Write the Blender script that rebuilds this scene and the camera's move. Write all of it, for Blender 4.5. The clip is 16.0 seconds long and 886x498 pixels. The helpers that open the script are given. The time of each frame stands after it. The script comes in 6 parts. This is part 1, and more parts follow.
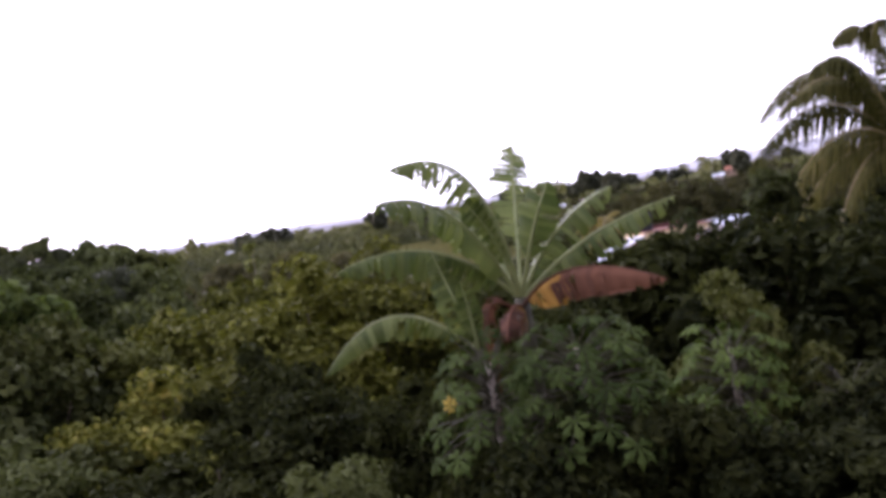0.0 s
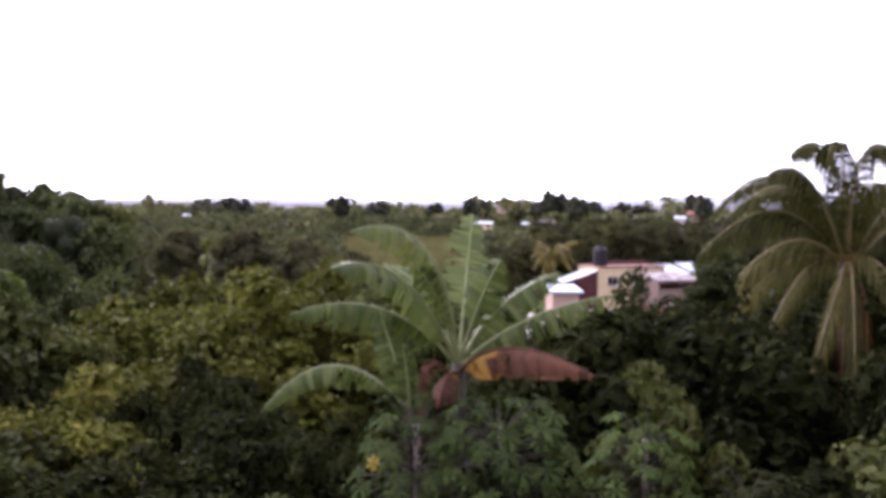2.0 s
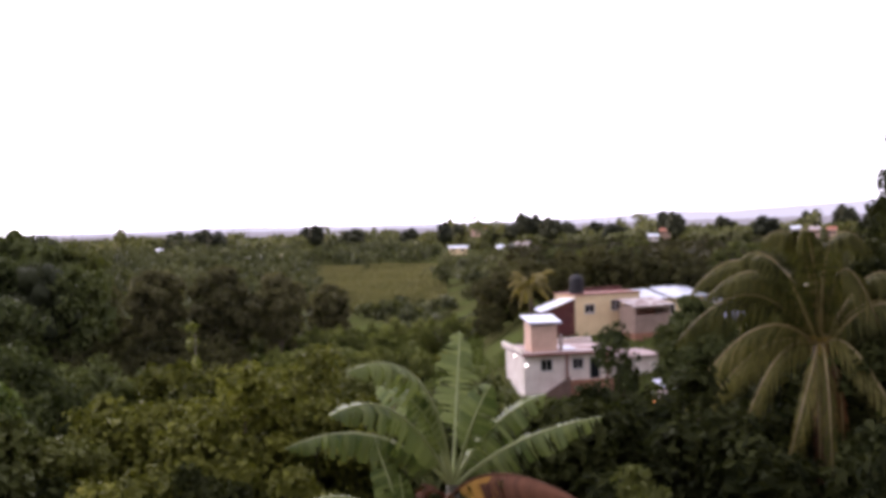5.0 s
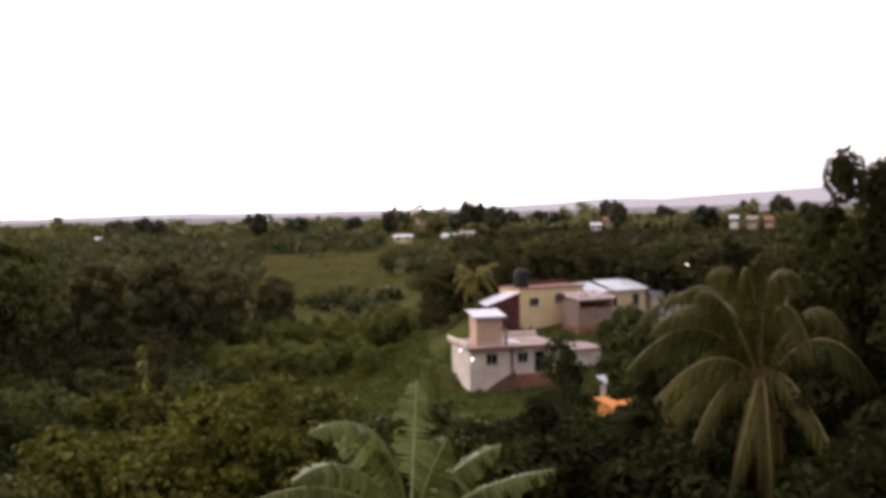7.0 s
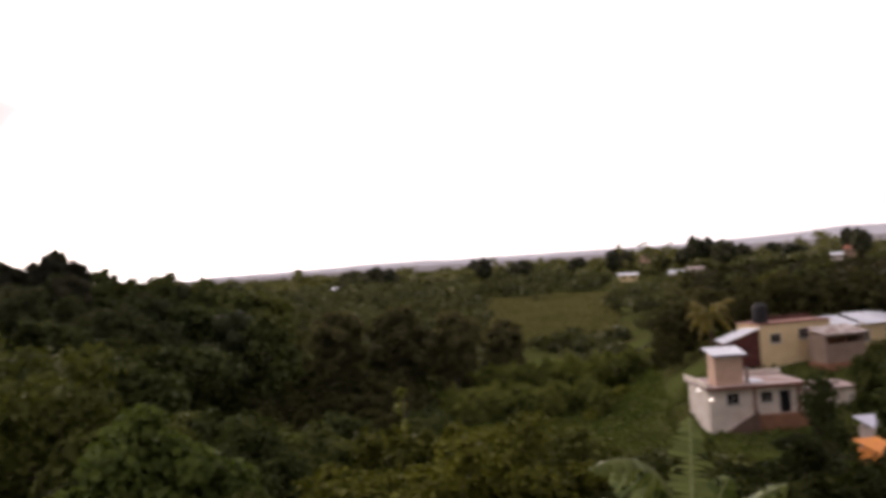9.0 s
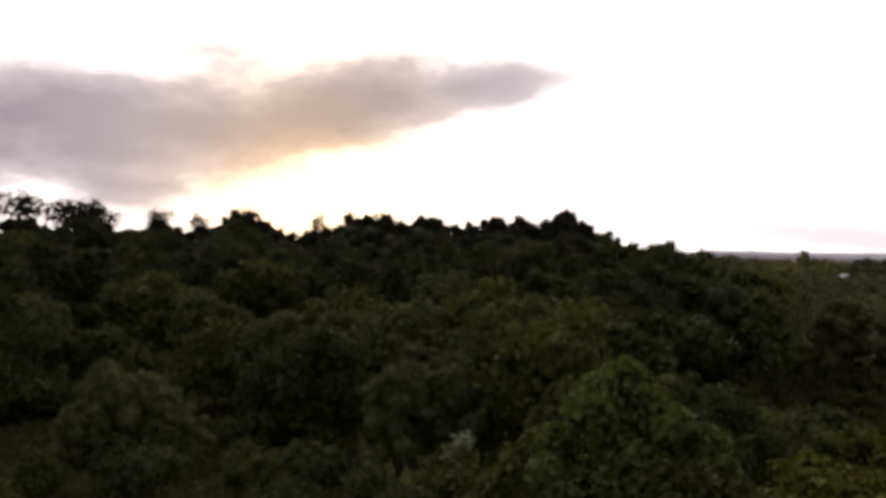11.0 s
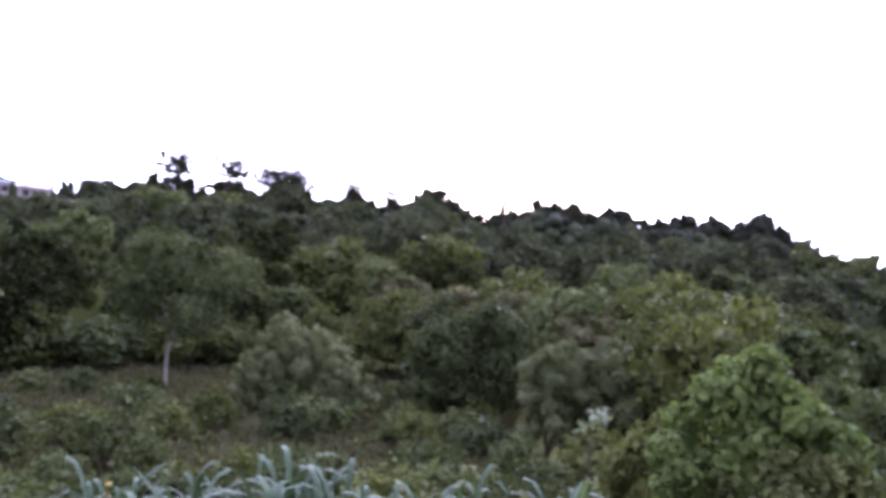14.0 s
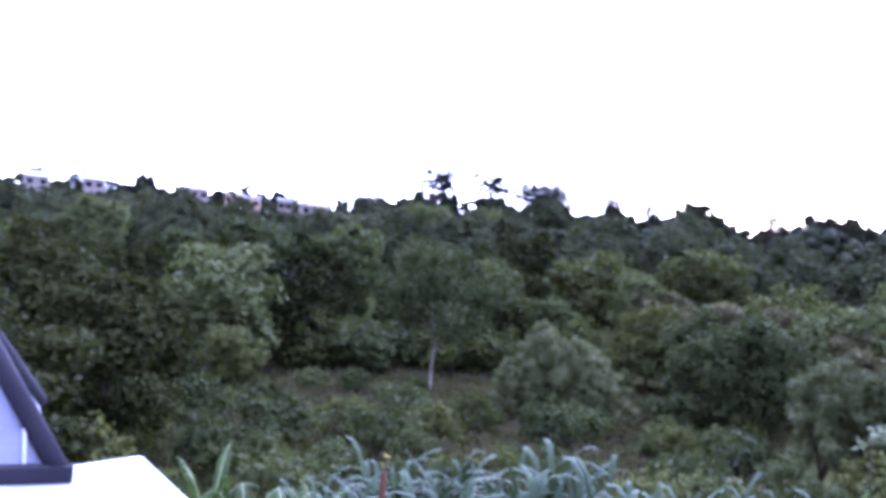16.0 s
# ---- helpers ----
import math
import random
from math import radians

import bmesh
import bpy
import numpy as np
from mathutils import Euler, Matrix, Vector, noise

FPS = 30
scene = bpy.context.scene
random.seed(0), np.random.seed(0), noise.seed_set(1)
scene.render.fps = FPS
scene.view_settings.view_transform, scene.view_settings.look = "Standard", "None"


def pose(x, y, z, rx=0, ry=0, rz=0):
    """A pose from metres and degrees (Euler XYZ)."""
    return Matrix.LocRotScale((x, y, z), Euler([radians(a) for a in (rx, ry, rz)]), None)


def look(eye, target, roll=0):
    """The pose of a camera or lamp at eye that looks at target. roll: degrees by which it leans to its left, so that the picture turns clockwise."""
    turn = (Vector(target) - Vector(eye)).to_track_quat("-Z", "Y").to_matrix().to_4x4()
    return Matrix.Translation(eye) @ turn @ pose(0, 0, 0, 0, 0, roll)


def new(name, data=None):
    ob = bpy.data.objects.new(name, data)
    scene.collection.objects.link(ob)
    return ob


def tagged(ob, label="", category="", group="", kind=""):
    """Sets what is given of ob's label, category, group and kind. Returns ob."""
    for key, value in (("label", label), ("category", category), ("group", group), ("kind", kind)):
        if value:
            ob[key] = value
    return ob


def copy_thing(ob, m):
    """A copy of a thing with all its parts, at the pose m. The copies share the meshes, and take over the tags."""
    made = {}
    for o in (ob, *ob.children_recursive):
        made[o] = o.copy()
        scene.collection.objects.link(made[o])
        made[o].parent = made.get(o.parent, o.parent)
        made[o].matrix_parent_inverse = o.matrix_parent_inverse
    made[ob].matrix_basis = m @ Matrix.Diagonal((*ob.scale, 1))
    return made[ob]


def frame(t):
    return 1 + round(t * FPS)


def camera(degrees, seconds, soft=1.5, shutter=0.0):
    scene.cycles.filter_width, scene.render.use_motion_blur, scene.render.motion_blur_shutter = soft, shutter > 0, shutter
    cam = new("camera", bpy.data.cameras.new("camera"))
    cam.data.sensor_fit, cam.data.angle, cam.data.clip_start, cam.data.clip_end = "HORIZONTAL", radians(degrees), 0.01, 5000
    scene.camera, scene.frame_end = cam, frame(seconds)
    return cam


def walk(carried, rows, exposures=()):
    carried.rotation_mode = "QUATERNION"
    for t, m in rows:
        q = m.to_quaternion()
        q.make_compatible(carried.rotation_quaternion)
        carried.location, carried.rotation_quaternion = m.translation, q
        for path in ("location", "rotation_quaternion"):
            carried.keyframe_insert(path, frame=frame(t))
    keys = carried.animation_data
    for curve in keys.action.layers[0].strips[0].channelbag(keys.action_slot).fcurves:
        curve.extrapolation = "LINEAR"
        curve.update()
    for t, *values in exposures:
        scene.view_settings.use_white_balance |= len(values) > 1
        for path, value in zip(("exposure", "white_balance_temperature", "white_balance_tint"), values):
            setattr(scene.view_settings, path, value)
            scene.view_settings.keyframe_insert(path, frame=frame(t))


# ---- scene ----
cam = camera(50.0, 16.0, soft=4.2, shutter=0.4)

# seconds, place, then yaw, pitch and roll in degrees
PATH = [
    (0, -0.000, -0.000, 4.400, 0.045, -2.421, 8.649),
    (0.5, -0.147, -0.109, 4.518, -0.192, -1.380, 5.682),
    (1, -0.118, -0.237, 4.689, -0.940, -2.454, 1.451),
    (1.5, -0.009, -0.380, 4.869, -1.325, -2.607, 0.604),
    (2, 0.085, -0.443, 5.097, -2.152, -2.625, -0.723),
    (2.5, 0.146, -0.522, 5.298, -2.490, -3.062, -0.074),
    (3, 0.160, -0.604, 5.497, -2.730, -2.039, -0.449),
    (3.5, 0.141, -0.696, 5.610, -3.066, -3.553, 0.299),
    (4, 0.076, -0.740, 5.753, -2.824, -2.681, 2.301),
    (4.2, 0.031, -0.741, 5.847, -3.151, -1.336, 2.278),
    (6.3, -0.162, -0.896, 6.939, -3.573, -1.226, 0.591),
    (6.5, -0.187, -0.915, 7.008, -3.663, -1.649, 1.479),
    (7, -0.230, -0.986, 7.096, -7.080, -2.128, 1.164),
    (7.5, -0.338, -1.049, 7.133, -9.573, -2.353, 3.078),
    (8, -0.501, -1.091, 7.159, -7.220, -1.541, 5.240),
    (8.5, -0.655, -1.099, 7.137, -1.427, -1.111, 4.181),
    (9, -0.754, -1.133, 7.079, 6.253, 0.947, 3.727),
    (9.5, -0.813, -1.307, 7.009, 13.799, 0.749, 3.048),
    (10, -0.818, -1.417, 6.989, 23.366, 0.798, 4.082),
    (10.2, -0.786, -1.420, 7.008, 27.398, 0.709, 2.921),
    (12.3, -0.078, -0.825, 6.732, 40.013, -1.892, -4.606),
    (12.5, 0.009, -0.802, 6.706, 39.699, -2.880, -5.531),
    (13, 0.179, -0.858, 6.672, 40.462, -2.872, -4.226),
    (13.5, 0.301, -0.932, 6.633, 43.387, -2.437, -5.312),
    (14, 0.391, -0.986, 6.591, 47.402, -1.879, -6.670),
    (14.5, 0.477, -1.080, 6.540, 51.650, -2.102, -6.582),
    (15, 0.521, -1.143, 6.509, 55.398, -3.466, -7.196),
    (15.5, 0.584, -1.217, 6.372, 59.339, -3.608, -7.510),
    (16, 0.612, -1.227, 6.261, 62.950, -2.597, -6.650),
]
EXPOSURES = [(0, 0.5, 5900, 34), (0.5, 0.2, 5875, 34), (1, -0.05, 5850, 34), (1.5, 0.4, 5825, 34), (2, 0.7, 5800, 35), (2.5, 0.95, 5775, 35),
             (3, 0.9, 5750, 35), (3.5, 1.1, 5725, 35), (4, 1.45, 5700, 36), (4.2, 1.3, 5800, 35), (6.3, -0.5, 6850, 25), (6.5, -0.4, 6936, 25),
             (7, -0.1, 7118, 25), (7.5, 0.1, 7300, 26), (8, 0, 7300, 25), (8.5, -0.15, 7300, 25), (9, -0.5, 7300, 25), (9.5, -0.9, 7300, 25),
             (10, -1.1, 7300, 25), (10.2, -1.15, 7233, 24), (12.3, -0.6, 6533, 22), (12.5, -0.15, 6400, 23), (13, 0.7, 5900, 30),
             (13.5, 1.53, 5483, 36), (14, 1.5, 5200, 40), (14.5, 1.1, 4950, 43), (15, 1.5, 4850, 43), (15.5, 1.68, 4750, 43), (16, 1.71, 4650, 43)]
walk(cam, [(t, pose(x, y, z, 90 + pitch, roll, yaw)) for t, x, y, z, yaw, pitch, roll in PATH], EXPOSURES)

# ---- sky and sun: evening, the sun just behind the wooded hill ----
SUN_AZ, SUN_EL = 44.0, 2.2          # degrees to the left of +y, degrees up
HAZE = 36.0


def build_sky():
    world = bpy.data.worlds.new("evening_sky")
    scene.world = world
    world.use_nodes = True
    nt = world.node_tree
    n, link = nt.nodes, nt.links
    n.clear()
    out = n.new("ShaderNodeOutputWorld")
    bg = n.new("ShaderNodeBackground")
    bg.inputs["Strength"].default_value = 0.15
    sky = n.new("ShaderNodeTexSky")
    sky.sky_type = "NISHITA"
    sky.sun_disc = False
    sky.sun_elevation, sky.sun_rotation = radians(SUN_EL), radians(-SUN_AZ)
    sky.dust_density, sky.air_density = 3.0, 1.0
    # bright haze over the whole sky; a broad cloud bank above the sunset that narrows to a tip on its right,
    # and thin low cloud along the horizon beyond it
    tc = n.new("ShaderNodeTexCoord")
    xyz = n.new("ShaderNodeSeparateXYZ")
    link.new(tc.outputs["Generated"], xyz.inputs[0])

    def calc(kind, a, b=0.0, c=None):
        node = n.new("ShaderNodeMath")
        node.operation = kind
        for i, q in enumerate((a, b, c)):
            if q is None:
                continue
            if isinstance(q, float):
                node.inputs[i].default_value = q
            else:
                link.new(q, node.inputs[i])
        return node.outputs[0]

    turn = calc("MULTIPLY", calc("ARCTAN2", calc("MULTIPLY", xyz.outputs["X"], -1.0), xyz.outputs["Y"]), 180 / math.pi)
    height = calc("MULTIPLY", calc("ARCSINE", xyz.outputs["Z"]), 180 / math.pi)
    bank = n.new("ShaderNodeValToRGB")
    rows = ((-60, 2.0, 2.0, 0.10), (-20, 2.0, 2.0, 0.12), (-4, 1.8, 2.2, 0.24), (10, 0.8, 1.3, 0.24), (22, 1.9, 0.7, 0.2), (23.5, 1.9, 0.1, 0.0), (25.5, 10.0, 0.1, 0.0), (28.4, 10.0, 1.3, 0.30), (32, 9.9, 2.6, 0.52), (39, 8.8, 4.3, 0.66), (48, 6.6, 5.6, 0.62), (54, 5.8, 5.9, 0.62),
            (58, 6.2, 5.8, 0.66), (67, 5.4, 5.8, 0.84), (83, 3.2, 2.6, 0.96), (100, 3.0, 2.4, 1.0))
    q = bank.color_ramp.elements
    for az, mid, half, strong in rows[1:-1]:
        q.new((az + 60) / 160)
    for e, (az, mid, half, strong) in zip(q, rows):
        e.color = (mid / 20, half / 20, strong, 1)
    link.new(calc("MULTIPLY_ADD", turn, 1 / 160, 60 / 160), bank.inputs["Fac"])
    shape = n.new("ShaderNodeSeparateColor")
    link.new(bank.outputs["Color"], shape.inputs[0])
    mp = n.new("ShaderNodeMapping")
    mp.inputs["Scale"].default_value = (5.0, 5.0, 11.0)
    noise_tex = n.new("ShaderNodeTexNoise")
    noise_tex.inputs["Scale"].default_value = 1.3
    noise_tex.inputs["Detail"].default_value = 7.0
    noise_tex.inputs["Roughness"].default_value = 0.55
    link.new(tc.outputs["Generated"], mp.inputs["Vector"])
    link.new(mp.outputs["Vector"], noise_tex.inputs["Vector"])
    off = calc("ABSOLUTE", calc("SUBTRACT", calc("DIVIDE", height, 20.0), shape.outputs["Red"]))
    dense = calc("SUBTRACT", 1.0, calc("DIVIDE", off, calc("MAXIMUM", shape.outputs["Green"], 0.004)))
    dense = calc("ADD", dense, calc("MULTIPLY_ADD", noise_tex.outputs["Fac"], 1.7, -0.85))
    thick = n.new("ShaderNodeMapRange")
    thick.interpolation_type = "SMOOTHSTEP"
    thick.inputs["From Min"].default_value, thick.inputs["From Max"].default_value = -0.15, 1.0
    link.new(dense, thick.inputs["Value"])
    ramp = n.new("ShaderNodeValToRGB")
    ramp.color_ramp.elements[0].position, ramp.color_ramp.elements[0].color = 0.0, (1, 1, 1, 1)
    ramp.color_ramp.elements[1].position, ramp.color_ramp.elements[1].color = 1.0, (0.095, 0.095, 0.118, 1)
    mid = ramp.color_ramp.elements.new(0.4)
    mid.color = (0.33, 0.335, 0.36, 1)
    low = ramp.color_ramp.elements.new(0.74)
    low.color = (0.16, 0.162, 0.185, 1)
    link.new(calc("MULTIPLY", thick.outputs["Result"], shape.outputs["Blue"]), ramp.inputs["Fac"])
    # haze: brightest round the low sun, dimmer behind
    toward = n.new("ShaderNodeVectorMath")
    toward.operation = "DOT_PRODUCT"
    a, e = radians(SUN_AZ), radians(SUN_EL)
    toward.inputs[1].default_value = (-math.sin(a) * math.cos(e), math.cos(a) * math.cos(e), math.sin(e))
    glow = n.new("ShaderNodeValToRGB")
    glow.color_ramp.interpolation = "EASE"
    stops = glow.color_ramp.elements
    stops[0].position, stops[0].color = 0.0, (0.13, 0.132, 0.145, 1)
    stops[1].position, stops[1].color = 1.0, (1.25, 0.98, 0.62, 1)
    for at, col in ((0.5, (0.20, 0.20, 0.215, 1)), (0.72, (0.40, 0.40, 0.415, 1)), (0.93, (0.70, 0.69, 0.70, 1)), (0.988, (0.90, 0.88, 0.86, 1)), (0.9955, (0.98, 0.91, 0.78, 1))):
        q = stops.new(at)
        q.color = col
    half = n.new("ShaderNodeMath")
    half.operation = "MULTIPLY_ADD"
    half.inputs[1].default_value, half.inputs[2].default_value = 0.5, 0.5
    bright = n.new("ShaderNodeVectorMath")
    bright.operation = "SCALE"
    bright.inputs["Scale"].default_value = HAZE
    haze = n.new("ShaderNodeMix")
    haze.data_type = "RGBA"
    haze.inputs["Factor"].default_value = 0.86
    cloud = n.new("ShaderNodeMix")
    cloud.data_type, cloud.blend_type = "RGBA", "MULTIPLY"
    cloud.inputs["Factor"].default_value = 1.0
    link.new(tc.outputs["Generated"], toward.inputs[0])
    link.new(toward.outputs["Value"], half.inputs[0])
    link.new(half.outputs[0], glow.inputs["Fac"])
    link.new(glow.outputs["Color"], bright.inputs[0])
    link.new(bright.outputs["Vector"], haze.inputs["B"])
    link.new(sky.outputs["Color"], haze.inputs["A"])
    link.new(haze.outputs["Result"], cloud.inputs["A"])
    link.new(ramp.outputs["Color"], cloud.inputs["B"])
    link.new(cloud.outputs["Result"], bg.inputs["Color"])
    link.new(bg.outputs["Background"], out.inputs["Surface"])


def build_sun():
    lamp = bpy.data.lights.new("sun", "SUN")
    lamp.energy, lamp.angle, lamp.color = 2.0, radians(0.6), (1.0, 0.72, 0.45)
    ob = new("sun", lamp)
    a, e = radians(SUN_AZ), radians(SUN_EL)
    way = Vector((-math.sin(a) * math.cos(e), math.cos(a) * math.cos(e), math.sin(e)))
    ob.matrix_world = look(way * 400, (0, 0, 0))


build_sky()
build_sun()
rng = np.random.default_rng(7)


# ---- materials ----
def node_material(name):
    m = bpy.data.materials.new(name)
    m.use_nodes = True
    n, link = m.node_tree.nodes, m.node_tree.links
    n.clear()
    out = n.new("ShaderNodeOutputMaterial")
    bsdf = n.new("ShaderNodeBsdfPrincipled")
    link.new(bsdf.outputs["BSDF"], out.inputs["Surface"])
    return m, n, link, bsdf, out


def leaf_material(name, dark, light, odd=None, gloss=0.6, through_light=0.18, patches=0.9, single=0.45, shine=0.18):
    """Foliage: each leaf and each plant has its own shade between dark and light, a few leaves are odd-coloured."""
    m, n, link, bsdf, out = node_material(name)
    dark, light = ((c[0] * 1.03, c[1], c[2] * 1.10) for c in (dark, light))      # leaf colours slightly warmed and greyed, standing for evening haze and flare
    geo, info = n.new("ShaderNodeNewGeometry"), n.new("ShaderNodeObjectInfo")
    tc, patch = n.new("ShaderNodeTexCoord"), n.new("ShaderNodeTexNoise")
    patch.inputs["Scale"].default_value, patch.inputs["Detail"].default_value = patches, 3
    link.new(tc.outputs["Object"], patch.inputs["Vector"])
    a = n.new("ShaderNodeMath")
    a.operation = "MULTIPLY_ADD"
    a.inputs[1].default_value = single
    link.new(geo.outputs["Random Per Island"], a.inputs[0])
    b = n.new("ShaderNodeMath")
    b.operation = "MULTIPLY_ADD"
    b.inputs[1].default_value, b.inputs[2].default_value = 0.35, -0.12
    link.new(info.outputs["Random"], b.inputs[0])
    c = n.new("ShaderNodeMath")
    c.operation = "MULTIPLY_ADD"
    c.inputs[1].default_value = 1.05 - single
    link.new(patch.outputs["Fac"], c.inputs[0])
    link.new(b.outputs[0], c.inputs[2])
    link.new(c.outputs[0], a.inputs[2])
    ramp = n.new("ShaderNodeValToRGB")
    e = ramp.color_ramp.elements
    e[0].position, e[0].color = 0.25, (*dark, 1)
    e[1].position, e[1].color = 0.85, (*light, 1)
    if odd:
        last = e.new(1.0)
        last.color = (*odd, 1)
    link.new(a.outputs[0], ramp.inputs["Fac"])
    link.new(ramp.outputs["Color"], bsdf.inputs["Base Color"])
    bsdf.inputs["Roughness"].default_value = gloss
    bsdf.inputs["Specular IOR Level"].default_value = shine
    thin = n.new("ShaderNodeBsdfTranslucent")
    warm = n.new("ShaderNodeMix")
    warm.data_type, warm.blend_type = "RGBA", "MULTIPLY"
    warm.inputs["Factor"].default_value, warm.inputs["B"].default_value = 1.0, (1.2, 1.25, 0.6, 1)
    link.new(ramp.outputs["Color"], warm.inputs["A"])
    link.new(warm.outputs["Result"], thin.inputs["Color"])
    mix = n.new("ShaderNodeMixShader")
    mix.inputs["Fac"].default_value = through_light
    link.new(bsdf.outputs["BSDF"], mix.inputs[1])
    link.new(thin.outputs["BSDF"], mix.inputs[2])
    link.new(mix.outputs["Shader"], out.inputs["Surface"])
    return m


def rough_material(name, colour, second, scale=2.0, fine=30.0, rough=0.85, bump=0.3, metal=0.0, spread=(0.35, 0.7)):
    """A surface with stains at two scales and fine relief."""
    m, n, link, bsdf, out = node_material(name)
    tc = n.new("ShaderNodeTexCoord")
    big, small = n.new("ShaderNodeTexNoise"), n.new("ShaderNodeTexNoise")
    big.inputs["Scale"].default_value, big.inputs["Detail"].default_value = scale, 6
    small.inputs["Scale"].default_value, small.inputs["Detail"].default_value = fine, 4
    for tex in (big, small):
        link.new(tc.outputs["Object"], tex.inputs["Vector"])
    both = n.new("ShaderNodeMix")
    both.inputs["Factor"].default_value = 0.35
    link.new(big.outputs["Fac"], both.inputs["A"])
    link.new(small.outputs["Fac"], both.inputs["B"])
    ramp = n.new("ShaderNodeValToRGB")
    e = ramp.color_ramp.elements
    e[0].position, e[0].color = spread[0], (*second, 1)
    e[1].position, e[1].color = spread[1], (*colour, 1)
    link.new(both.outputs["Result"], ramp.inputs["Fac"])
    link.new(ramp.outputs["Color"], bsdf.inputs["Base Color"])
    bsdf.inputs["Roughness"].default_value = rough
    bsdf.inputs["Metallic"].default_value = metal
    bsdf.inputs["Specular IOR Level"].default_value = 0.25 if rough > 0.8 else 0.5
    bp = n.new("ShaderNodeBump")
    bp.inputs["Strength"].default_value, bp.inputs["Distance"].default_value = bump, 0.02
    link.new(small.outputs["Fac"], bp.inputs["Height"])
    link.new(bp.outputs["Normal"], bsdf.inputs["Normal"])
    return m


LEAF_BUSH = leaf_material("bush_leaf", (0.033, 0.040, 0.008), (0.168, 0.178, 0.028), (0.30, 0.25, 0.05), single=0.36, shine=0.1)
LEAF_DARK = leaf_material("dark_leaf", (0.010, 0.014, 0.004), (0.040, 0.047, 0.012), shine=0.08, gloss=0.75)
LEAF_MID = leaf_material("wood_leaf", (0.032, 0.042, 0.013), (0.118, 0.132, 0.034), single=0.22, shine=0.1)
LEAF_GREY = leaf_material("grey_green_leaf", (0.034, 0.046, 0.016), (0.108, 0.128, 0.042), single=0.22, shine=0.1)
# far woods: distance haze is put into the colour as paler leaves
LEAF_FAR = leaf_material("hazed_distant_leaf", (0.042, 0.052, 0.021), (0.158, 0.166, 0.062), patches=0.10, single=0.22)
# crest leaves: the shade of backlit crowns is put into this dark colour
LEAF_CREST = leaf_material("backlit_crest_leaf", (0.012, 0.014, 0.009), (0.046, 0.048, 0.025), single=0.2, shine=0.05, gloss=0.8)
# hill woods: deeper green, darkened further for their backlit side
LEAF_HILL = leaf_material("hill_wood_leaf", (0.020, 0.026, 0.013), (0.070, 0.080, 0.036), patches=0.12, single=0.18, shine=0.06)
# ridge trees, lightened in colour to stand for the hazy air before them
LEAF_RIDGE = leaf_material("ridge_tree_leaf", (0.026, 0.031, 0.019), (0.080, 0.086, 0.046), single=0.2, shine=0.05)
LEAF_BELT = leaf_material("field_bush_leaf", (0.080, 0.102, 0.026), (0.230, 0.250, 0.075), single=0.2, shine=0.1, through_light=0.3)
LEAF_ROUND = leaf_material("round_tree_leaf", (0.022, 0.031, 0.011), (0.078, 0.094, 0.030), single=0.24, shine=0.08)
LEAF_THICKET = leaf_material("thicket_leaf", (0.030, 0.032, 0.013), (0.118, 0.116, 0.042), patches=0.10, single=0.2, shine=0.06)
LEAF_REED = leaf_material("feathery_leaf", (0.054, 0.066, 0.023), (0.145, 0.162, 0.060), single=0.3, shine=0.1)
LEAF_WOOD = leaf_material("valley_wood_leaf", (0.020, 0.021, 0.010), (0.085, 0.082, 0.032), patches=0.10, single=0.18, shine=0.08)
LEAF_CANE = leaf_material("cane_leaf", (0.018, 0.034, 0.015), (0.074, 0.110, 0.055), gloss=0.6, shine=0.12)
LEAF_BANANA = leaf_material("banana_leaf", (0.052, 0.082, 0.020), (0.160, 0.200, 0.058), gloss=0.42)
LEAF_YOUNG = leaf_material("young_banana_leaf", (0.026, 0.048, 0.013), (0.080, 0.120, 0.036), gloss=0.6, shine=0.1)
LEAF_PAPAYA = leaf_material("papaya_leaf", (0.018, 0.034, 0.008), (0.062, 0.092, 0.020), gloss=0.7, shine=0.08)
LEAF_LIME = leaf_material("bright_papaya_leaf", (0.028, 0.052, 0.010), (0.096, 0.142, 0.028), gloss=0.7, shine=0.08)
LEAF_SHOOT = leaf_material("young_shoot_leaf", (0.12, 0.14, 0.03), (0.30, 0.32, 0.07))
LEAF_PALM = leaf_material("palm_leaf", (0.022, 0.028, 0.007), (0.112, 0.110, 0.030), (0.28, 0.23, 0.09), gloss=0.6, shine=0.10, through_light=0.3)
LEAF_PALM_OLD = leaf_material("old_palm_leaf", (0.052, 0.054, 0.014), (0.190, 0.178, 0.050), (0.30, 0.25, 0.09), gloss=0.55, shine=0.12, through_light=0.3)
LEAF_BROWN = leaf_material("withered_leaf", (0.050, 0.023, 0.013), (0.170, 0.078, 0.040), gloss=0.7)
LEAF_OCHRE = leaf_material("yellowing_leaf", (0.22, 0.11, 0.02), (0.50, 0.30, 0.06), gloss=0.7)
# pale olive field grass, its colour raised further in place of distance haze
LEAF_FIELD = leaf_material("field_blade", (0.100, 0.104, 0.036), (0.215, 0.205, 0.080), gloss=0.8, patches=0.05, single=0.2)
LEAF_PALE = leaf_material("variegated_leaf", (0.09, 0.12, 0.055), (0.25, 0.29, 0.17), gloss=0.6)
# olive-brown bamboo, with some haze of the valley lightening its colour
LEAF_BAMBOO = leaf_material("bamboo_leaf", (0.066, 0.066, 0.026), (0.165, 0.158, 0.066))
LEAF_FARPALM = leaf_material("yellow_palm_leaf", (0.09, 0.085, 0.022), (0.26, 0.22, 0.06), through_light=0.3)
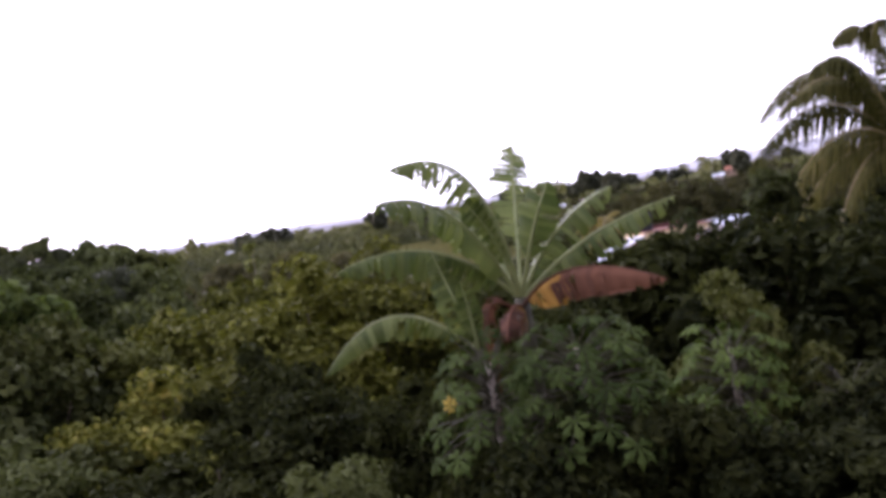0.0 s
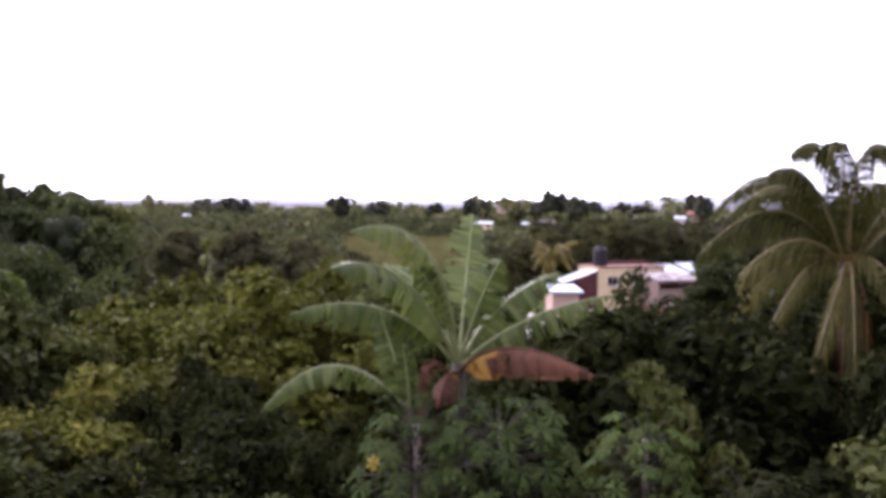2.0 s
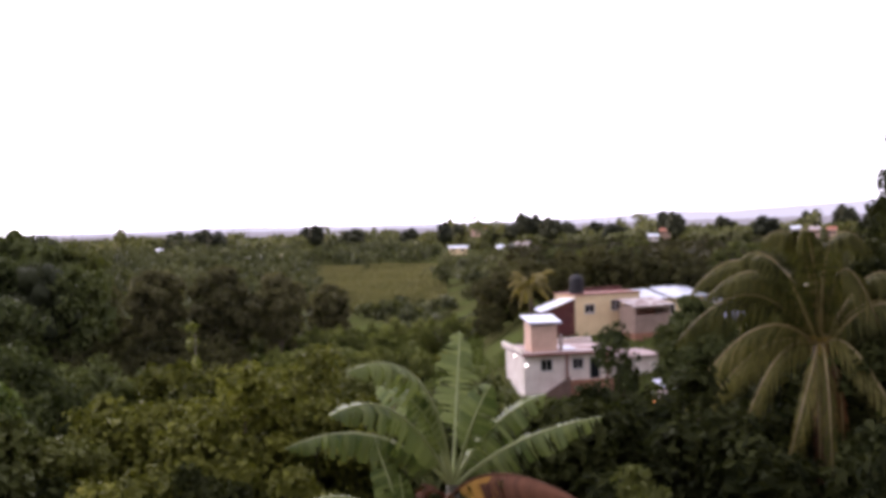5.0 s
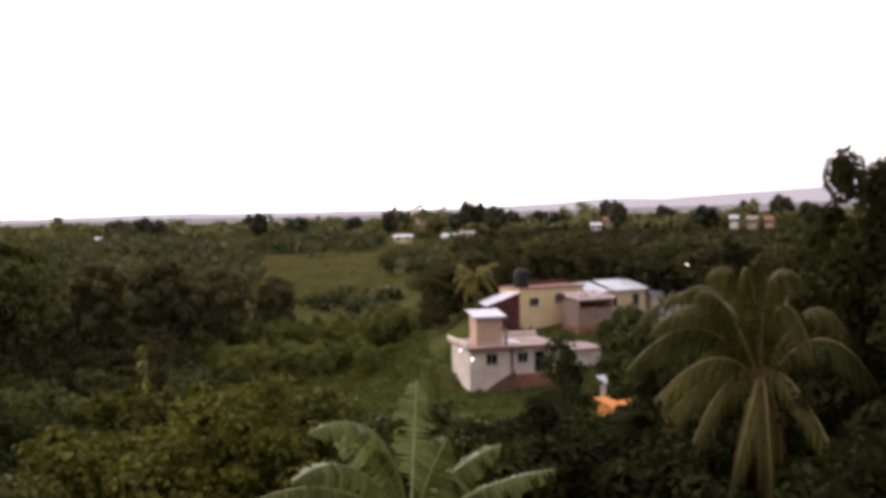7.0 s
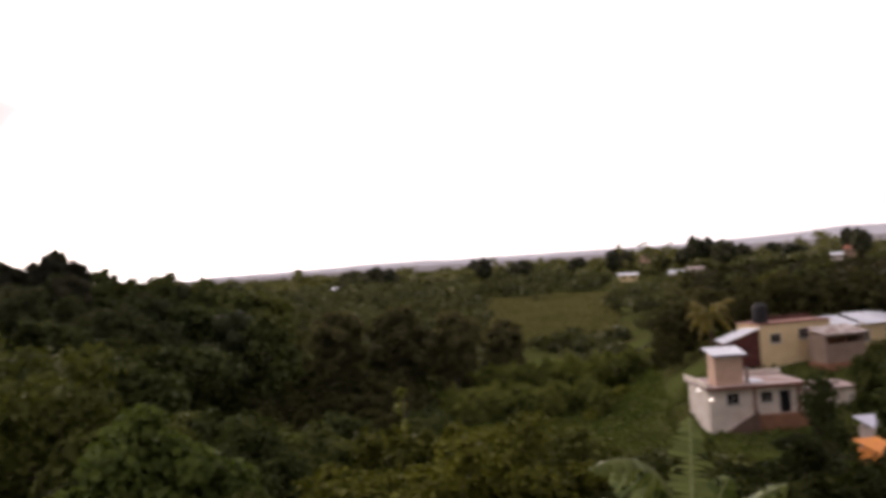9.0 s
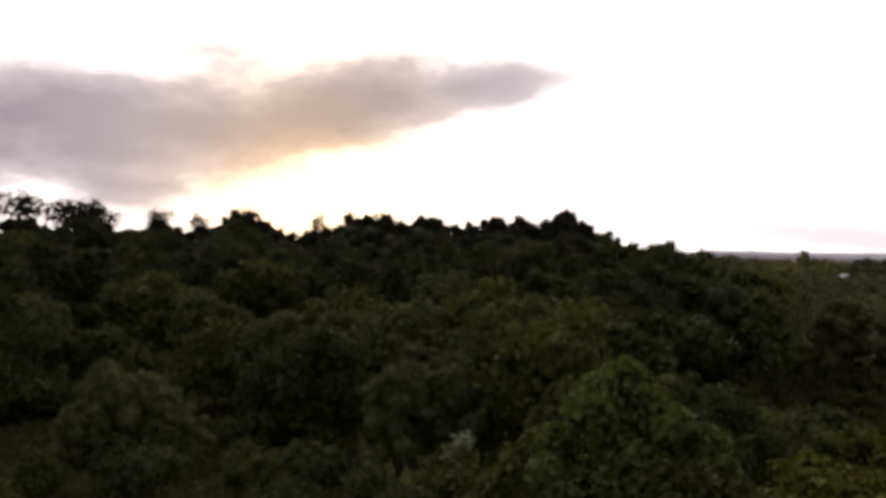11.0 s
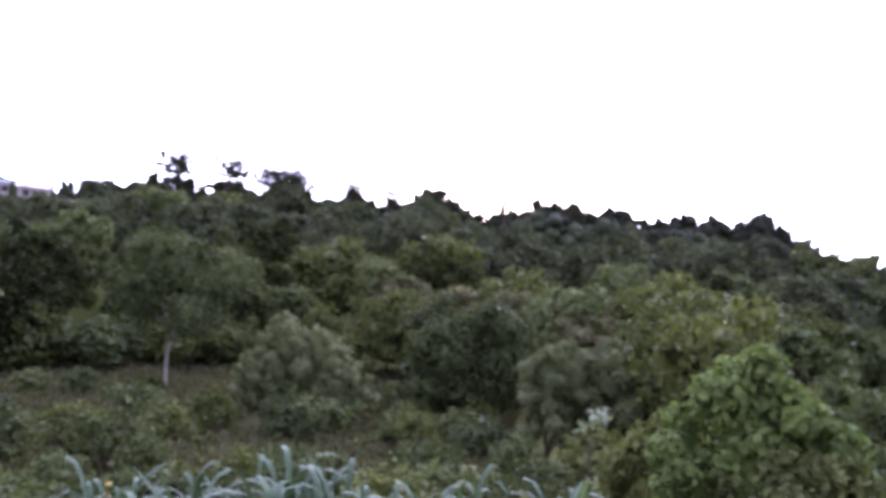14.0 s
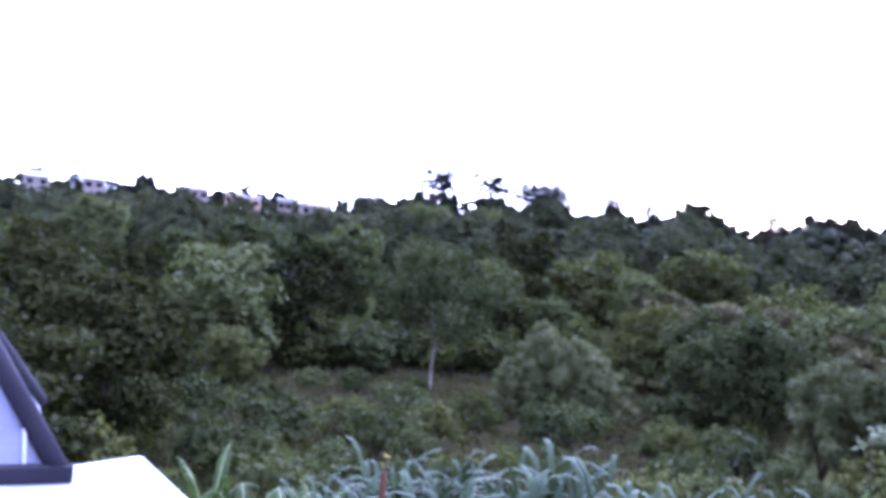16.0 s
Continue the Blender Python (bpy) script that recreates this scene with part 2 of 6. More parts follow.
LEAF_BROAD = leaf_material("broad_leaf", (0.030, 0.053, 0.013), (0.116, 0.155, 0.038), shine=0.1, through_light=0.25)
LEAF_GRASS = leaf_material("grass_blade", (0.048, 0.068, 0.014), (0.130, 0.165, 0.036), gloss=0.6, patches=0.2, single=0.3)
LEAF_MEADOW = leaf_material("dry_meadow_blade", (0.042, 0.043, 0.019), (0.106, 0.100, 0.044), gloss=0.9, patches=0.2, single=0.3)
LEAF_YELLOW = leaf_material("yellowed_leaf", (0.22, 0.15, 0.02), (0.40, 0.30, 0.045))
STEM = rough_material("banana_stem", (0.075, 0.072, 0.032), (0.035, 0.030, 0.017), 4, 30, 0.7, 0.2)
RIB = rough_material("pale_rib", (0.26, 0.30, 0.12), (0.17, 0.20, 0.07), 3, 40, 0.5, 0.1)
RIB_PALM = rough_material("palm_rib", (0.28, 0.22, 0.085), (0.17, 0.13, 0.05), 3, 40, 0.5, 0.1)
BARK = rough_material("bark", (0.13, 0.10, 0.075), (0.06, 0.045, 0.035), 3, 25, 0.9, 0.6)
BARK_PALE = rough_material("pale_bark", (0.36, 0.32, 0.27), (0.20, 0.17, 0.14), 2, 20, 0.9, 0.5)
GROUND = rough_material("grassy_ground", (0.070, 0.092, 0.026), (0.058, 0.054, 0.022), 0.10, 1.1, 1.0, 1.0)
GROUND.node_tree.nodes["Principled BSDF"].inputs["Specular IOR Level"].default_value = 0.0


# ---- mesh helpers ----
def mesh_from(name, verts, faces, material, smooth=False):
    me = bpy.data.meshes.new(name)
    me.from_pydata(np.asarray(verts, float).tolist(), [], faces if isinstance(faces, list) else faces.tolist())
    me.materials.append(material)
    if smooth:
        me.polygons.foreach_set("use_smooth", [True] * len(me.polygons))
    me.update()
    return me


def child(name, me, parent, label="", kind=""):
    ob = new(name, me)
    ob.parent = parent
    return tagged(ob, label, kind=kind)


def part(name, bm, material, parent, label=""):
    me = bpy.data.meshes.new(name)
    bm.to_mesh(me)
    bm.free()
    me.materials.append(material)
    return child(name, me, parent, label)


def thing(name, place, label, category, group="", kind="", turn=0.0):
    ob = new(name)
    ob.empty_display_size = 0.2
    ob.matrix_basis = pose(*place, 0, 0, turn)
    return tagged(ob, label, category, group, kind)


def unit(v):
    return v / np.maximum(np.linalg.norm(v, axis=-1, keepdims=True), 1e-9)


def leaf_quads(centres, along, normals, length, width, fold=0.25):
    """Folded diamond leaves: one quad for each centre."""
    side = unit(np.cross(along, normals))
    up = unit(np.cross(side, along))
    length, width = np.asarray(length)[:, None], np.asarray(width)[:, None]
    v = np.stack([centres - along * length * 0.5,
                  centres + side * width * 0.5 + up * width * fold,
                  centres + along * length * 0.5 - up * length * 0.12,
                  centres - side * width * 0.5 + up * width * fold], 1).reshape(-1, 3)
    return v, np.arange(len(v)).reshape(-1, 4)


def leaf_cloud(r, lobes, count, length, width, droop=0.2, inner=0.70, fill=0.16):
    """Leaves over a set of lobes (x, y, z, rx, ry, rz), thickest on the outside and on top, with coarse sprays inside."""
    lobes = np.asarray(lobes, float)
    weight = lobes[:, 3] * lobes[:, 4] + lobes[:, 3] * lobes[:, 5]
    pick = r.choice(len(lobes), count, p=weight / weight.sum())
    way = unit(r.normal(size=(count, 3)) + (0, 0, 0.3))
    inside = r.uniform(size=count) < fill
    depth = np.where(inside, r.uniform(0.0, 0.62, count), r.uniform(inner, 1.08, count))[:, None]
    c = lobes[pick, :3] + way * lobes[pick, 3:] * depth
    normal = unit(way + r.normal(size=(count, 3)) * 0.34 + (0, 0, 0.28))
    along = unit(np.cross(normal, r.normal(size=(count, 3))) + (0, 0, -droop))
    size = r.uniform(0.65, 1.35, count)
    big = np.where(inside, np.minimum(2.6, 0.9 * lobes[pick, 3] / length + 1), 1.0)
    return leaf_quads(c, along, normal, length * size * big, width * size * big)


def lump(r, lobe, detail=1):
    """A rough inner mass of foliage under the leaves of a lobe."""
    bm = bmesh.new()
    bmesh.ops.create_icosphere(bm, subdivisions=detail, radius=1)
    v = np.array([x.co[:] for x in bm.verts])
    f = np.array([[x.index for x in p.verts] for p in bm.faces])
    bm.free()
    v = v * r.uniform(0.66, 0.92, (len(v), 1))
    return np.asarray(lobe[:3]) + v * np.asarray(lobe[3:]), f


def join(chunks):
    """Joins lists of (verts, faces)."""
    verts, faces, k = [], [], 0
    for v, f in chunks:
        verts.append(v)
        faces += (np.asarray(f) + k).tolist()
        k += len(v)
    return np.concatenate(verts), faces


def tube(points, radii, sides=7):
    """A tapered stem along points."""
    p, radii = np.asarray(points, float), np.asarray(radii, float)
    t = unit(np.gradient(p, axis=0))
    a = unit(np.cross(t, np.where(np.abs(t[:, 2:3]) > 0.9, [[1.0, 0, 0]], [[0, 0, 1.0]])))
    b = np.cross(t, a)
    ang = np.arange(sides) * 2 * np.pi / sides
    v = (p[:, None] + (a[:, None] * np.cos(ang)[None, :, None] + b[:, None] * np.sin(ang)[None, :, None]) * radii[:, None, None]).reshape(-1, 3)
    f = []
    for i in range(len(p) - 1):
        for j in range(sides):
            k = (j + 1) % sides
            f.append([i * sides + j, i * sides + k, (i + 1) * sides + k, (i + 1) * sides + j])
    f.append(list(range(sides))[::-1])
    f.append([(len(p) - 1) * sides + j for j in range(sides)])
    return v, f


def join_any(chunks):
    verts, faces, k = [], [], 0
    for v, f in chunks:
        verts.append(np.asarray(v))
        faces += [[i + k for i in q] for q in f]
        k += len(v)
    return np.concatenate(verts), faces


def bend(a, b, c, n):
    """Points on the curve from a by b to c."""
    t = np.linspace(0, 1, n)[:, None]
    a, b, c = (np.asarray(q, float) for q in (a, b, c))
    b = 2 * b - (a + c) / 2
    return (1 - t) ** 2 * a + 2 * t * (1 - t) * b + t ** 2 * c


# ---- the lie of the land ----
def smooth(a, b, x):
    t = np.clip((np.asarray(x, float) - a) / (b - a), 0, 1)
    return t * t * (3 - 2 * t)


def land(x, y):
    """Height of the ground: a slope down to a valley ahead, a wooded hill to the left, a far plain."""
    x, y = np.asarray(x, float), np.asarray(y, float)
    r = np.hypot(x, y)
    az = np.degrees(np.arctan2(-x, y))
    ahead = np.interp(r, [0, 8, 16, 30, 45, 65, 80, 95, 130, 200, 320, 450, 600, 1000, 4600],
                      [0.3, 0.2, -0.6, -3.0, -6.0, -9.3, -10.6, -11.5, -13.0, -12.5, -7.5, -5.0, -6.0, -13.0, -14.0])
    house = np.interp(r, [0, 8, 16, 30, 45, 65, 80, 93, 99, 106, 130, 160, 320, 500, 1000, 4600],
                      [0.3, 0.2, -0.6, -2.5, -4.5, -7.5, -10.2, -10.3, -7.5, -5.5, -5.0, -6.0, -5.5, -3.5, -12.0, -14.0])
    left = np.interp(r, [0, 8, 20, 35, 52, 70, 90, 112, 135, 180, 260, 500, 1000, 4600],
                     [0.3, 0.2, -0.6, -2.2, -4.0, -3.4, -1.2, 2.2, 2.6, 1.0, -3.0, -8.0, -14.0, -16.0])
    crest = np.interp(az, [18, 22, 26, 30, 36, 41, 44.5, 48, 57, 66, 75, 95], [-7, -3.5, -0.8, 1.2, 0.8, 0.2, -1.2, 0.4, 0.0, -1.2, -4.5, -6.0]) * np.exp(-((r - np.where(az > 66, 150, 122)) / np.where(az > 66, 75.0, 45.0)) ** 2)
    w_left = smooth(14, 27, az)
    w_house = smooth(-2, -10, az)
    z = ahead * (1 - w_left) * (1 - w_house) + house * w_house + (left + crest) * w_left
    z = z - 0.021 * r * smooth(64, 72, az) * smooth(235, 520, r)
    back = smooth(110, 140, np.abs(az))
    z = z * (1 - back) + back * np.interp(r, [0, 8, 60, 400, 1000, 4600], [0.3, 0.2, 0.0, -8.0, -24.0, -100.0])
    return z + 0.25 * np.sin(x * 0.21 + 1) * np.sin(y * 0.17) * smooth(12, 40, r)


def place_at(az, r):
    a = radians(az)
    x, y = -math.sin(a) * r, math.cos(a) * r
    return x, y, float(land(x, y))


def build_ground():
    rings = np.concatenate([[0.0], np.geomspace(1.5, 4600, 110)])
    n = 300
    ang = np.arange(n) * 2 * np.pi / n
    x, y = -np.sin(ang)[None] * rings[:, None], np.cos(ang)[None] * rings[:, None]
    v = np.stack([x, y, land(x, y)], -1).reshape(-1, 3)
    f = []
    for i in range(len(rings) - 1):
        for j in range(n):
            k = (j + 1) % n
            f.append([i * n + j, i * n + k, (i + 1) * n + k, (i + 1) * n + j])
    ob = new("ground", mesh_from("ground", v, f, GROUND, True))
    tagged(ob, "grassy brown earth sloping down to a wooded valley", "ground", kind="structure")


build_ground()


def build_shade_wall():
    """Plain unseen wall added behind the camera: closes the yard and shades near plants."""
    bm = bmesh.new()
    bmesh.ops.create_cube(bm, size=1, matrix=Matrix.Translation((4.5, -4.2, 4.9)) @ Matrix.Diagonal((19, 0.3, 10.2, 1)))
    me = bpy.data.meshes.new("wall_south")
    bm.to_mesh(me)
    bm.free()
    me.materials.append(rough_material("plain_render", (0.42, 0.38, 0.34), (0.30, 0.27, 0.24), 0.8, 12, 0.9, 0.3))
    tagged(new("wall_south", me), "plain unseen wall added to close and shade the yard", "wall", kind="structure")


build_shade_wall()


# ---- woods ----
def tree_lobes(r, height, spread, low, count):
    """Clumps over the outside of a crown between the height low and height, about spread wide, and a few inside."""
    out = []
    mid, half = (low + height) / 2, (height - low) / 2
    for i in range(count):
        g = (i + 0.5) / count
        up = 1 - 1.75 * g                       # evenly from the top down over the sides
        a = i * 2.39996 + r.uniform(-0.5, 0.5)
        far = r.uniform(0.5, 1.22) if r.uniform() < 0.5 else r.uniform(0.75, 0.98)
        q = math.sqrt(max(0.0, 1 - up * up)) * far
        s = spread * 0.5 * r.uniform(0.65, 1.5) * 1.42 / math.sqrt(count)
        out.append((math.cos(a) * q * spread * 0.42, math.sin(a) * q * spread * 0.42, mid + half * (up * r.uniform(0.60, 0.98) + r.normal() * 0.07), s, s, s * r.uniform(0.6, 0.95)))
    out.append((0, 0, mid, spread * 0.30, spread * 0.30, half * 0.62))
    return out


def dome_lobes(r, height, spread, low, count):
    """A closed rounded crown: one large mass with smaller clumps half sunk into its top and sides."""
    mid, half = (low + height) / 2, (height - low) / 2
    out = []
    for i in range(count):
        up = 0.93 - 1.35 * (i + 0.5) / count
        a = i * 2.39996 + r.uniform(-0.4, 0.4)
        q = math.sqrt(1 - up * up) * r.uniform(0.62, 0.80)
        s = spread * r.uniform(0.15, 0.23)
        out.append((math.cos(a) * q * spread * 0.5, math.sin(a) * q * spread * 0.5, mid + half * up * r.uniform(0.70, 0.84), s, s, s * r.uniform(0.8, 1.0)))
    out.append((0, 0, mid, spread * 0.38, spread * 0.38, half * 0.80))
    return out


def tree_model(seed, height, spread, low, lobes, leaves, length, width, leaf, bark, label, name="tree", category="tree", fill=0.16, lean=0.0, stout=1.0, core=False, droop=0.2, dome=False):
    """A tree: a tapered trunk with limbs, and a crown of leaves over uneven clumps."""
    r = np.random.default_rng(seed)
    tree = thing(name, (0, 0, 0), label, category)
    ls = (dome_lobes if dome else tree_lobes)(r, height, spread, low, lobes)
    fork = np.array([lean * low, 0, low * 0.75 + 0.15 * height])
    thick = (0.016 * height + 0.025) * stout
    stems = [tube(bend((0, 0, -0.6), (lean * low * 0.3 + 0.02 * spread * r.normal(), 0.03, fork[2] * 0.5), fork, 6), np.linspace(thick * 1.25, thick * 0.75, 6))]
    for l in ls[:-1:max(1, lobes // 9)]:
        tip = fork + (np.array(l[:3]) - fork) * 0.92
        stems.append(tube(bend(fork - (0, 0, 0.1 * height * r.uniform(0, 1)), (fork + tip) / 2 + (0, 0, 0.05 * spread * r.normal()), tip, 5), np.linspace(thick * 0.5, thick * 0.10, 5), 5))
    if name == "bamboo_clump":
        for v, f in stems:
            child("cane", mesh_from("cane", v, f, bark, True), tree)
        stems = []
    if stems:
        v, f = join_any(stems)
        child("trunk", mesh_from("trunk", v, f, bark, True), tree)
    v, f = leaf_cloud(r, ls, leaves, length, width, droop=droop, fill=fill)
    if core:                                    # dense foliage inside each clump
        v, f = join([(v, f)])
        for l in ls:
            cv, cf = lump(r, l, 2)
            f = f + (cf + len(v)).tolist()
            v = np.concatenate([v, cv])
    child("crown", mesh_from("crown", v, f, leaf), tree)
    SHAPES[tree.name] = (v, f)
    return tree


SHAPES = {}


def stand(model, x, y, height=1.0, wide=None, turn=None, z=None, label="", group=""):
    """A copy of a tree model on the ground, scaled in height and width."""
    wide = height if wide is None else wide
    m = pose(x, y, float(land(x, y)) if z is None else z, 0, 0, random.uniform(0, 360) if turn is None else turn)
    ob = copy_thing(model, m @ Matrix.Diagonal((wide, wide, height, 1)))
    if label:
        ob["label"] = label
    if group:
        ob["group"] = group
    return ob


def discard(model):
    for o in (*model.children_recursive, model):
        bpy.data.objects.remove(o)


def build_mid_woods():
    """Single trees and shrubs in the valley and on the hill, 25 to 150 m off."""
    mids = [tree_model(20 + i, 7.0, 6.5, 0.3 + 0.4 * (i % 2), 22 + 3 * i, 1500, 0.42, 0.29, (LEAF_MID, LEAF_DARK, LEAF_GREY, LEAF_MID)[i], BARK,
                       ("leafy green tree in the valley wood", "dark green broad tree in the wood", "grey-green tree in the valley wood", "tall leafy tree on the slope")[i]) for i in range(4)]
    shrubs = [tree_model(40 + i, 2.2, 3.0, 0.05, 14, 700, 0.25, 0.16, (LEAF_BUSH, LEAF_MID, LEAF_GREY)[i], BARK,
                         ("yellowish green shrub in the overgrown field", "green shrub in the overgrown field", "grey-green shrub in the overgrown field")[i], "shrub", "shrub") for i in range(3)]
    low = tree_model(44, 2.2, 3.2, 0.05, 14, 700, 0.24, 0.15, LEAF_ROUND, BARK, "dark green low shrub in the overgrown field", "shrub", "shrub")
    r = random.Random(3)
    taken, behind, thicket = [], [], []

    def free(x, y, gap):
        if any((x - a) ** 2 + (y - b) ** 2 < gap * gap for a, b in taken):
            return False
        taken.append((x, y))
        return True

    # skyline of the hill: narrow crowns along its crest, and a lower row before them
    line_az = [18, 20, 21.8, 23, 24.8, 26.3, 27.6, 28.8, 30.1, 31, 32.1, 34.2, 35.8, 38.5, 40.2, 42.7, 44.0, 45.2, 47.4, 48.4, 50.7, 51.7, 53, 54, 55.3, 56.3, 57.6, 58.6, 60.1, 62, 64, 65.5, 67]
    line_el = [-0.9, -0.14, 0.0, 0.25, 0.55, 0.9, 1.45, 2.1, 1.7, 1.5, 2.0, 1.5, 1.2, 1.4, 1.55, 1.2, 0.2, 0.25, 1.35, 1.7, 0.6, 0.5, 0.95, 0.8, 0.15, 0.55, 0.75, 0.6, 0.7, 0.4, 0.8, 0.2, -0.3]
    crests = [tree_model(30 + i, 7.0, 5.0, 0.4, 14, 1500, 0.24, 0.17, (LEAF_CREST, LEAF_CREST, LEAF_HILL)[i], BARK, "round-crowned tree on the hill crest, coloured dark as backlit", core=True, dome=True) for i in range(3)]
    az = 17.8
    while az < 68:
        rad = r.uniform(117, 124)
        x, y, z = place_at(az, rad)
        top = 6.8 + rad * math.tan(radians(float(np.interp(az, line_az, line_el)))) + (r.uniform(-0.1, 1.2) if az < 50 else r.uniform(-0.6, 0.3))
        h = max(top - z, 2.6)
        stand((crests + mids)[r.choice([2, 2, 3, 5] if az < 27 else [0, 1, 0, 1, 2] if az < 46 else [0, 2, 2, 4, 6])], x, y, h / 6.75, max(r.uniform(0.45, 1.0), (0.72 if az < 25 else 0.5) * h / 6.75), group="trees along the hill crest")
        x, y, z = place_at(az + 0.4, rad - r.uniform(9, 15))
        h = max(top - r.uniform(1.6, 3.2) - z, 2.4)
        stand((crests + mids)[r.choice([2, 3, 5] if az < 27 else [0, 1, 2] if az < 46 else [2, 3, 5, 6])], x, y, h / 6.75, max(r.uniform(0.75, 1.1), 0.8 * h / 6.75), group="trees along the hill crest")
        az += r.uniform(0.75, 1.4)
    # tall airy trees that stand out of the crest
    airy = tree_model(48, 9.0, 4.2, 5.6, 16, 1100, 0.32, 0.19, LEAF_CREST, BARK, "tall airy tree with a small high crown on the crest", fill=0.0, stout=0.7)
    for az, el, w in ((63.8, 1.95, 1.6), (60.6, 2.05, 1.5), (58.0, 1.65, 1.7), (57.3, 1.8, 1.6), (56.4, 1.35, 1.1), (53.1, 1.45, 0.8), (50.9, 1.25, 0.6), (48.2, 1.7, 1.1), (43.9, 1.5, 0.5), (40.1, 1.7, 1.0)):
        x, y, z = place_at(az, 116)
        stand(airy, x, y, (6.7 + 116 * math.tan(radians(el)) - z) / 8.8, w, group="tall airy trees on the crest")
    discard(airy)
    # trees round the houses on the hill, further off
    for az, el in ((65.3, 0.2), (66.2, -0.35), (67.5, -0.27), (69.2, -0.23), (70.2, -0.5), (71.2, -0.5), (72.0, -0.5), (72.9, -0.22), (73.9, -0.4), (74.9, -0.22), (76.3, -0.5), (77.3, -0.95), (78.4, -0.45), (79.6, -0.75),
                   (80.6, -0.05), (81.5, -0.75), (82.4, -0.7), (83.3, -1.0), (84.2, -0.45), (85.4, -1.0), (86.6, -0.4), (87.9, -1.1), (89.4, -0.7), (91.0, -1.0), (93.0, -0.6), (95.0, -0.9)):
        rad = r.uniform(214, 226)
        x, y, z = place_at(az, rad)
        h = max(6.3 + rad * math.tan(radians(el)) - z, 2.0)
        stand((crests + mids)[r.choice([0, 1, 2, 4, 5])], x, y, h / 6.75, r.uniform(0.85, 1.35), group="trees round the hill houses")
    for az in (66.8, 68.9, 69.6, 71.9, 73.4, 76.6, 79.2, 80.4, 82.0, 84.9, 88.0, 90.0):
        rad = r.uniform(188, 197)
        x, y, z = place_at(az, rad)
        h = max(6.2 + rad * math.tan(radians(-1.25)) - z + r.uniform(-0.6, 0.8), 2.0)
        stand((crests + mids)[r.choice([0, 1, 2, 4, 5])], x, y, h / 6.75, r.uniform(0.8, 1.2), group="trees round the hill houses")
    # single tall trees on the far ridge
    ridge = tree_model(38, 7.0, 6.0, 0.6, 12, 1200, 0.36, 0.26, LEAF_RIDGE, BARK, "tall tree on the far ridge", core=True, dome=True)
    for az, el, w in ((12.0, 0.02, 1.8), (10.6, 0.12, 2.2), (9.7, 0.0, 1.6), (4.4, 0.18, 1.5), (3.9, 0.28, 1.4), (1.7, 0.0, 2.0), (-1.7, -0.05, 1.7), (-3.8, 0.27, 1.3), (-4.6, 0.15, 1.4), (-6.7, 0.05, 1.6), (-7.8, 0.1, 1.5),
                      (-8.5, 0.72, 1.5), (-9.2, 0.62, 1.6), (-10.2, 0.42, 1.9), (-11.2, 0.15, 1.4), (-12.9, 0.1, 1.7), (-14.0, -0.05, 2.0), (-16.8, 0.62, 1.2), (-17.5, 0.55, 1.5), (-20.2, 0.25, 1.8), (-22.5, 0.2, 2.1), (-24.8, 0.4, 1.6), (-26.7, 0.7, 1.9), (-28.2, 0.3, 2.0)):
        rad = r.uniform(430, 500)
        x, y, z = place_at(az, rad)
        top = 6.5 + rad * math.tan(radians(el))
        stand(ridge, x, y, (top - z) / 6.6, w * 1.05, group="tall trees on the far ridge")
    discard(ridge)
    # taller trees in the wood behind the houses
    for _ in range(46):
        rad = math.sqrt(r.uniform(124 ** 2, 290 ** 2))
        x, y, z = place_at(r.uniform(-31, -10), rad)
        if free(x, y, 6.0):
            h = min(r.uniform(6.5, 10.0), max(4.0, 6.4 - rad * 0.020 - z))
            stand(mids[r.choice([0, 1, 1, 2, 3])], x, y, h / 6.6, h / 6.6 * r.uniform(0.85, 1.15), group="tall trees behind the houses")
    # the hillside and the valley
    for _ in range(5200):
        az = r.uniform(-46, 100)
        rad = math.sqrt(r.uniform(17 ** 2, 150 ** 2))
        x, y, z = place_at(az, rad)
        if az > 18 and rad > 112:
            continue
        if -26 < az < -2 and 46 < rad < 119:        # houses and their yards
            continue
        if -6 <= az < 8 and 46 < rad:               # grass and low growth beside the houses
            if r.random() < (0.30 if rad < 100 else 0.6) and free(x, y, 3.0):
                sc = r.uniform(0.35, 0.8)
                stand(shrubs[r.choice([0, 0, 1])], x, y, sc, sc * r.uniform(0.9, 1.3), group="shrubs of the overgrown field")
            continue
        if az < -6 and rad < 46:
            continue
        scrub = (az > 34 and rad < 50) or (-6 <= az < 24 and rad < 70)
        if scrub:
            if (rad > 34 or az > 34) and free(x, y, 2.0):
                if 48 < az < 76 and 38 < rad < 57 and r.random() < 0.62:
                    continue
                s = r.uniform(0.4, 0.72) if 42 < az < 78 else r.uniform(0.45, 0.95)
                stand(r.choice(shrubs if az < 34 else [shrubs[1], shrubs[2], low]), x, y, s, s * r.uniform(0.9, 1.3), group="shrubs of the overgrown field")
            continue
        if az < 34 and rad < 34:
            continue
        if 48 < az < 76 and 38 < rad < 57:           # the meadow
            continue
        if free(x, y, 4.6 if az > 24 else 4.2):
            sc = r.uniform(0.65, 1.2) * (0.8 if az > 24 and rad > 95 else 0.75 if 8 <= az <= 20 else 1.0)
            wide = sc * r.uniform(0.8, 1.1)
            model = r.choice(mids if az < 64 else [mids[1], mids[1], mids[2], mids[2]])
            if rad < 84:
                stand(model, x, y, sc, wide, group="trees of the valley wood")
            else:
                v, f = SHAPES[model.name]
                t = r.uniform(0, 6.28)
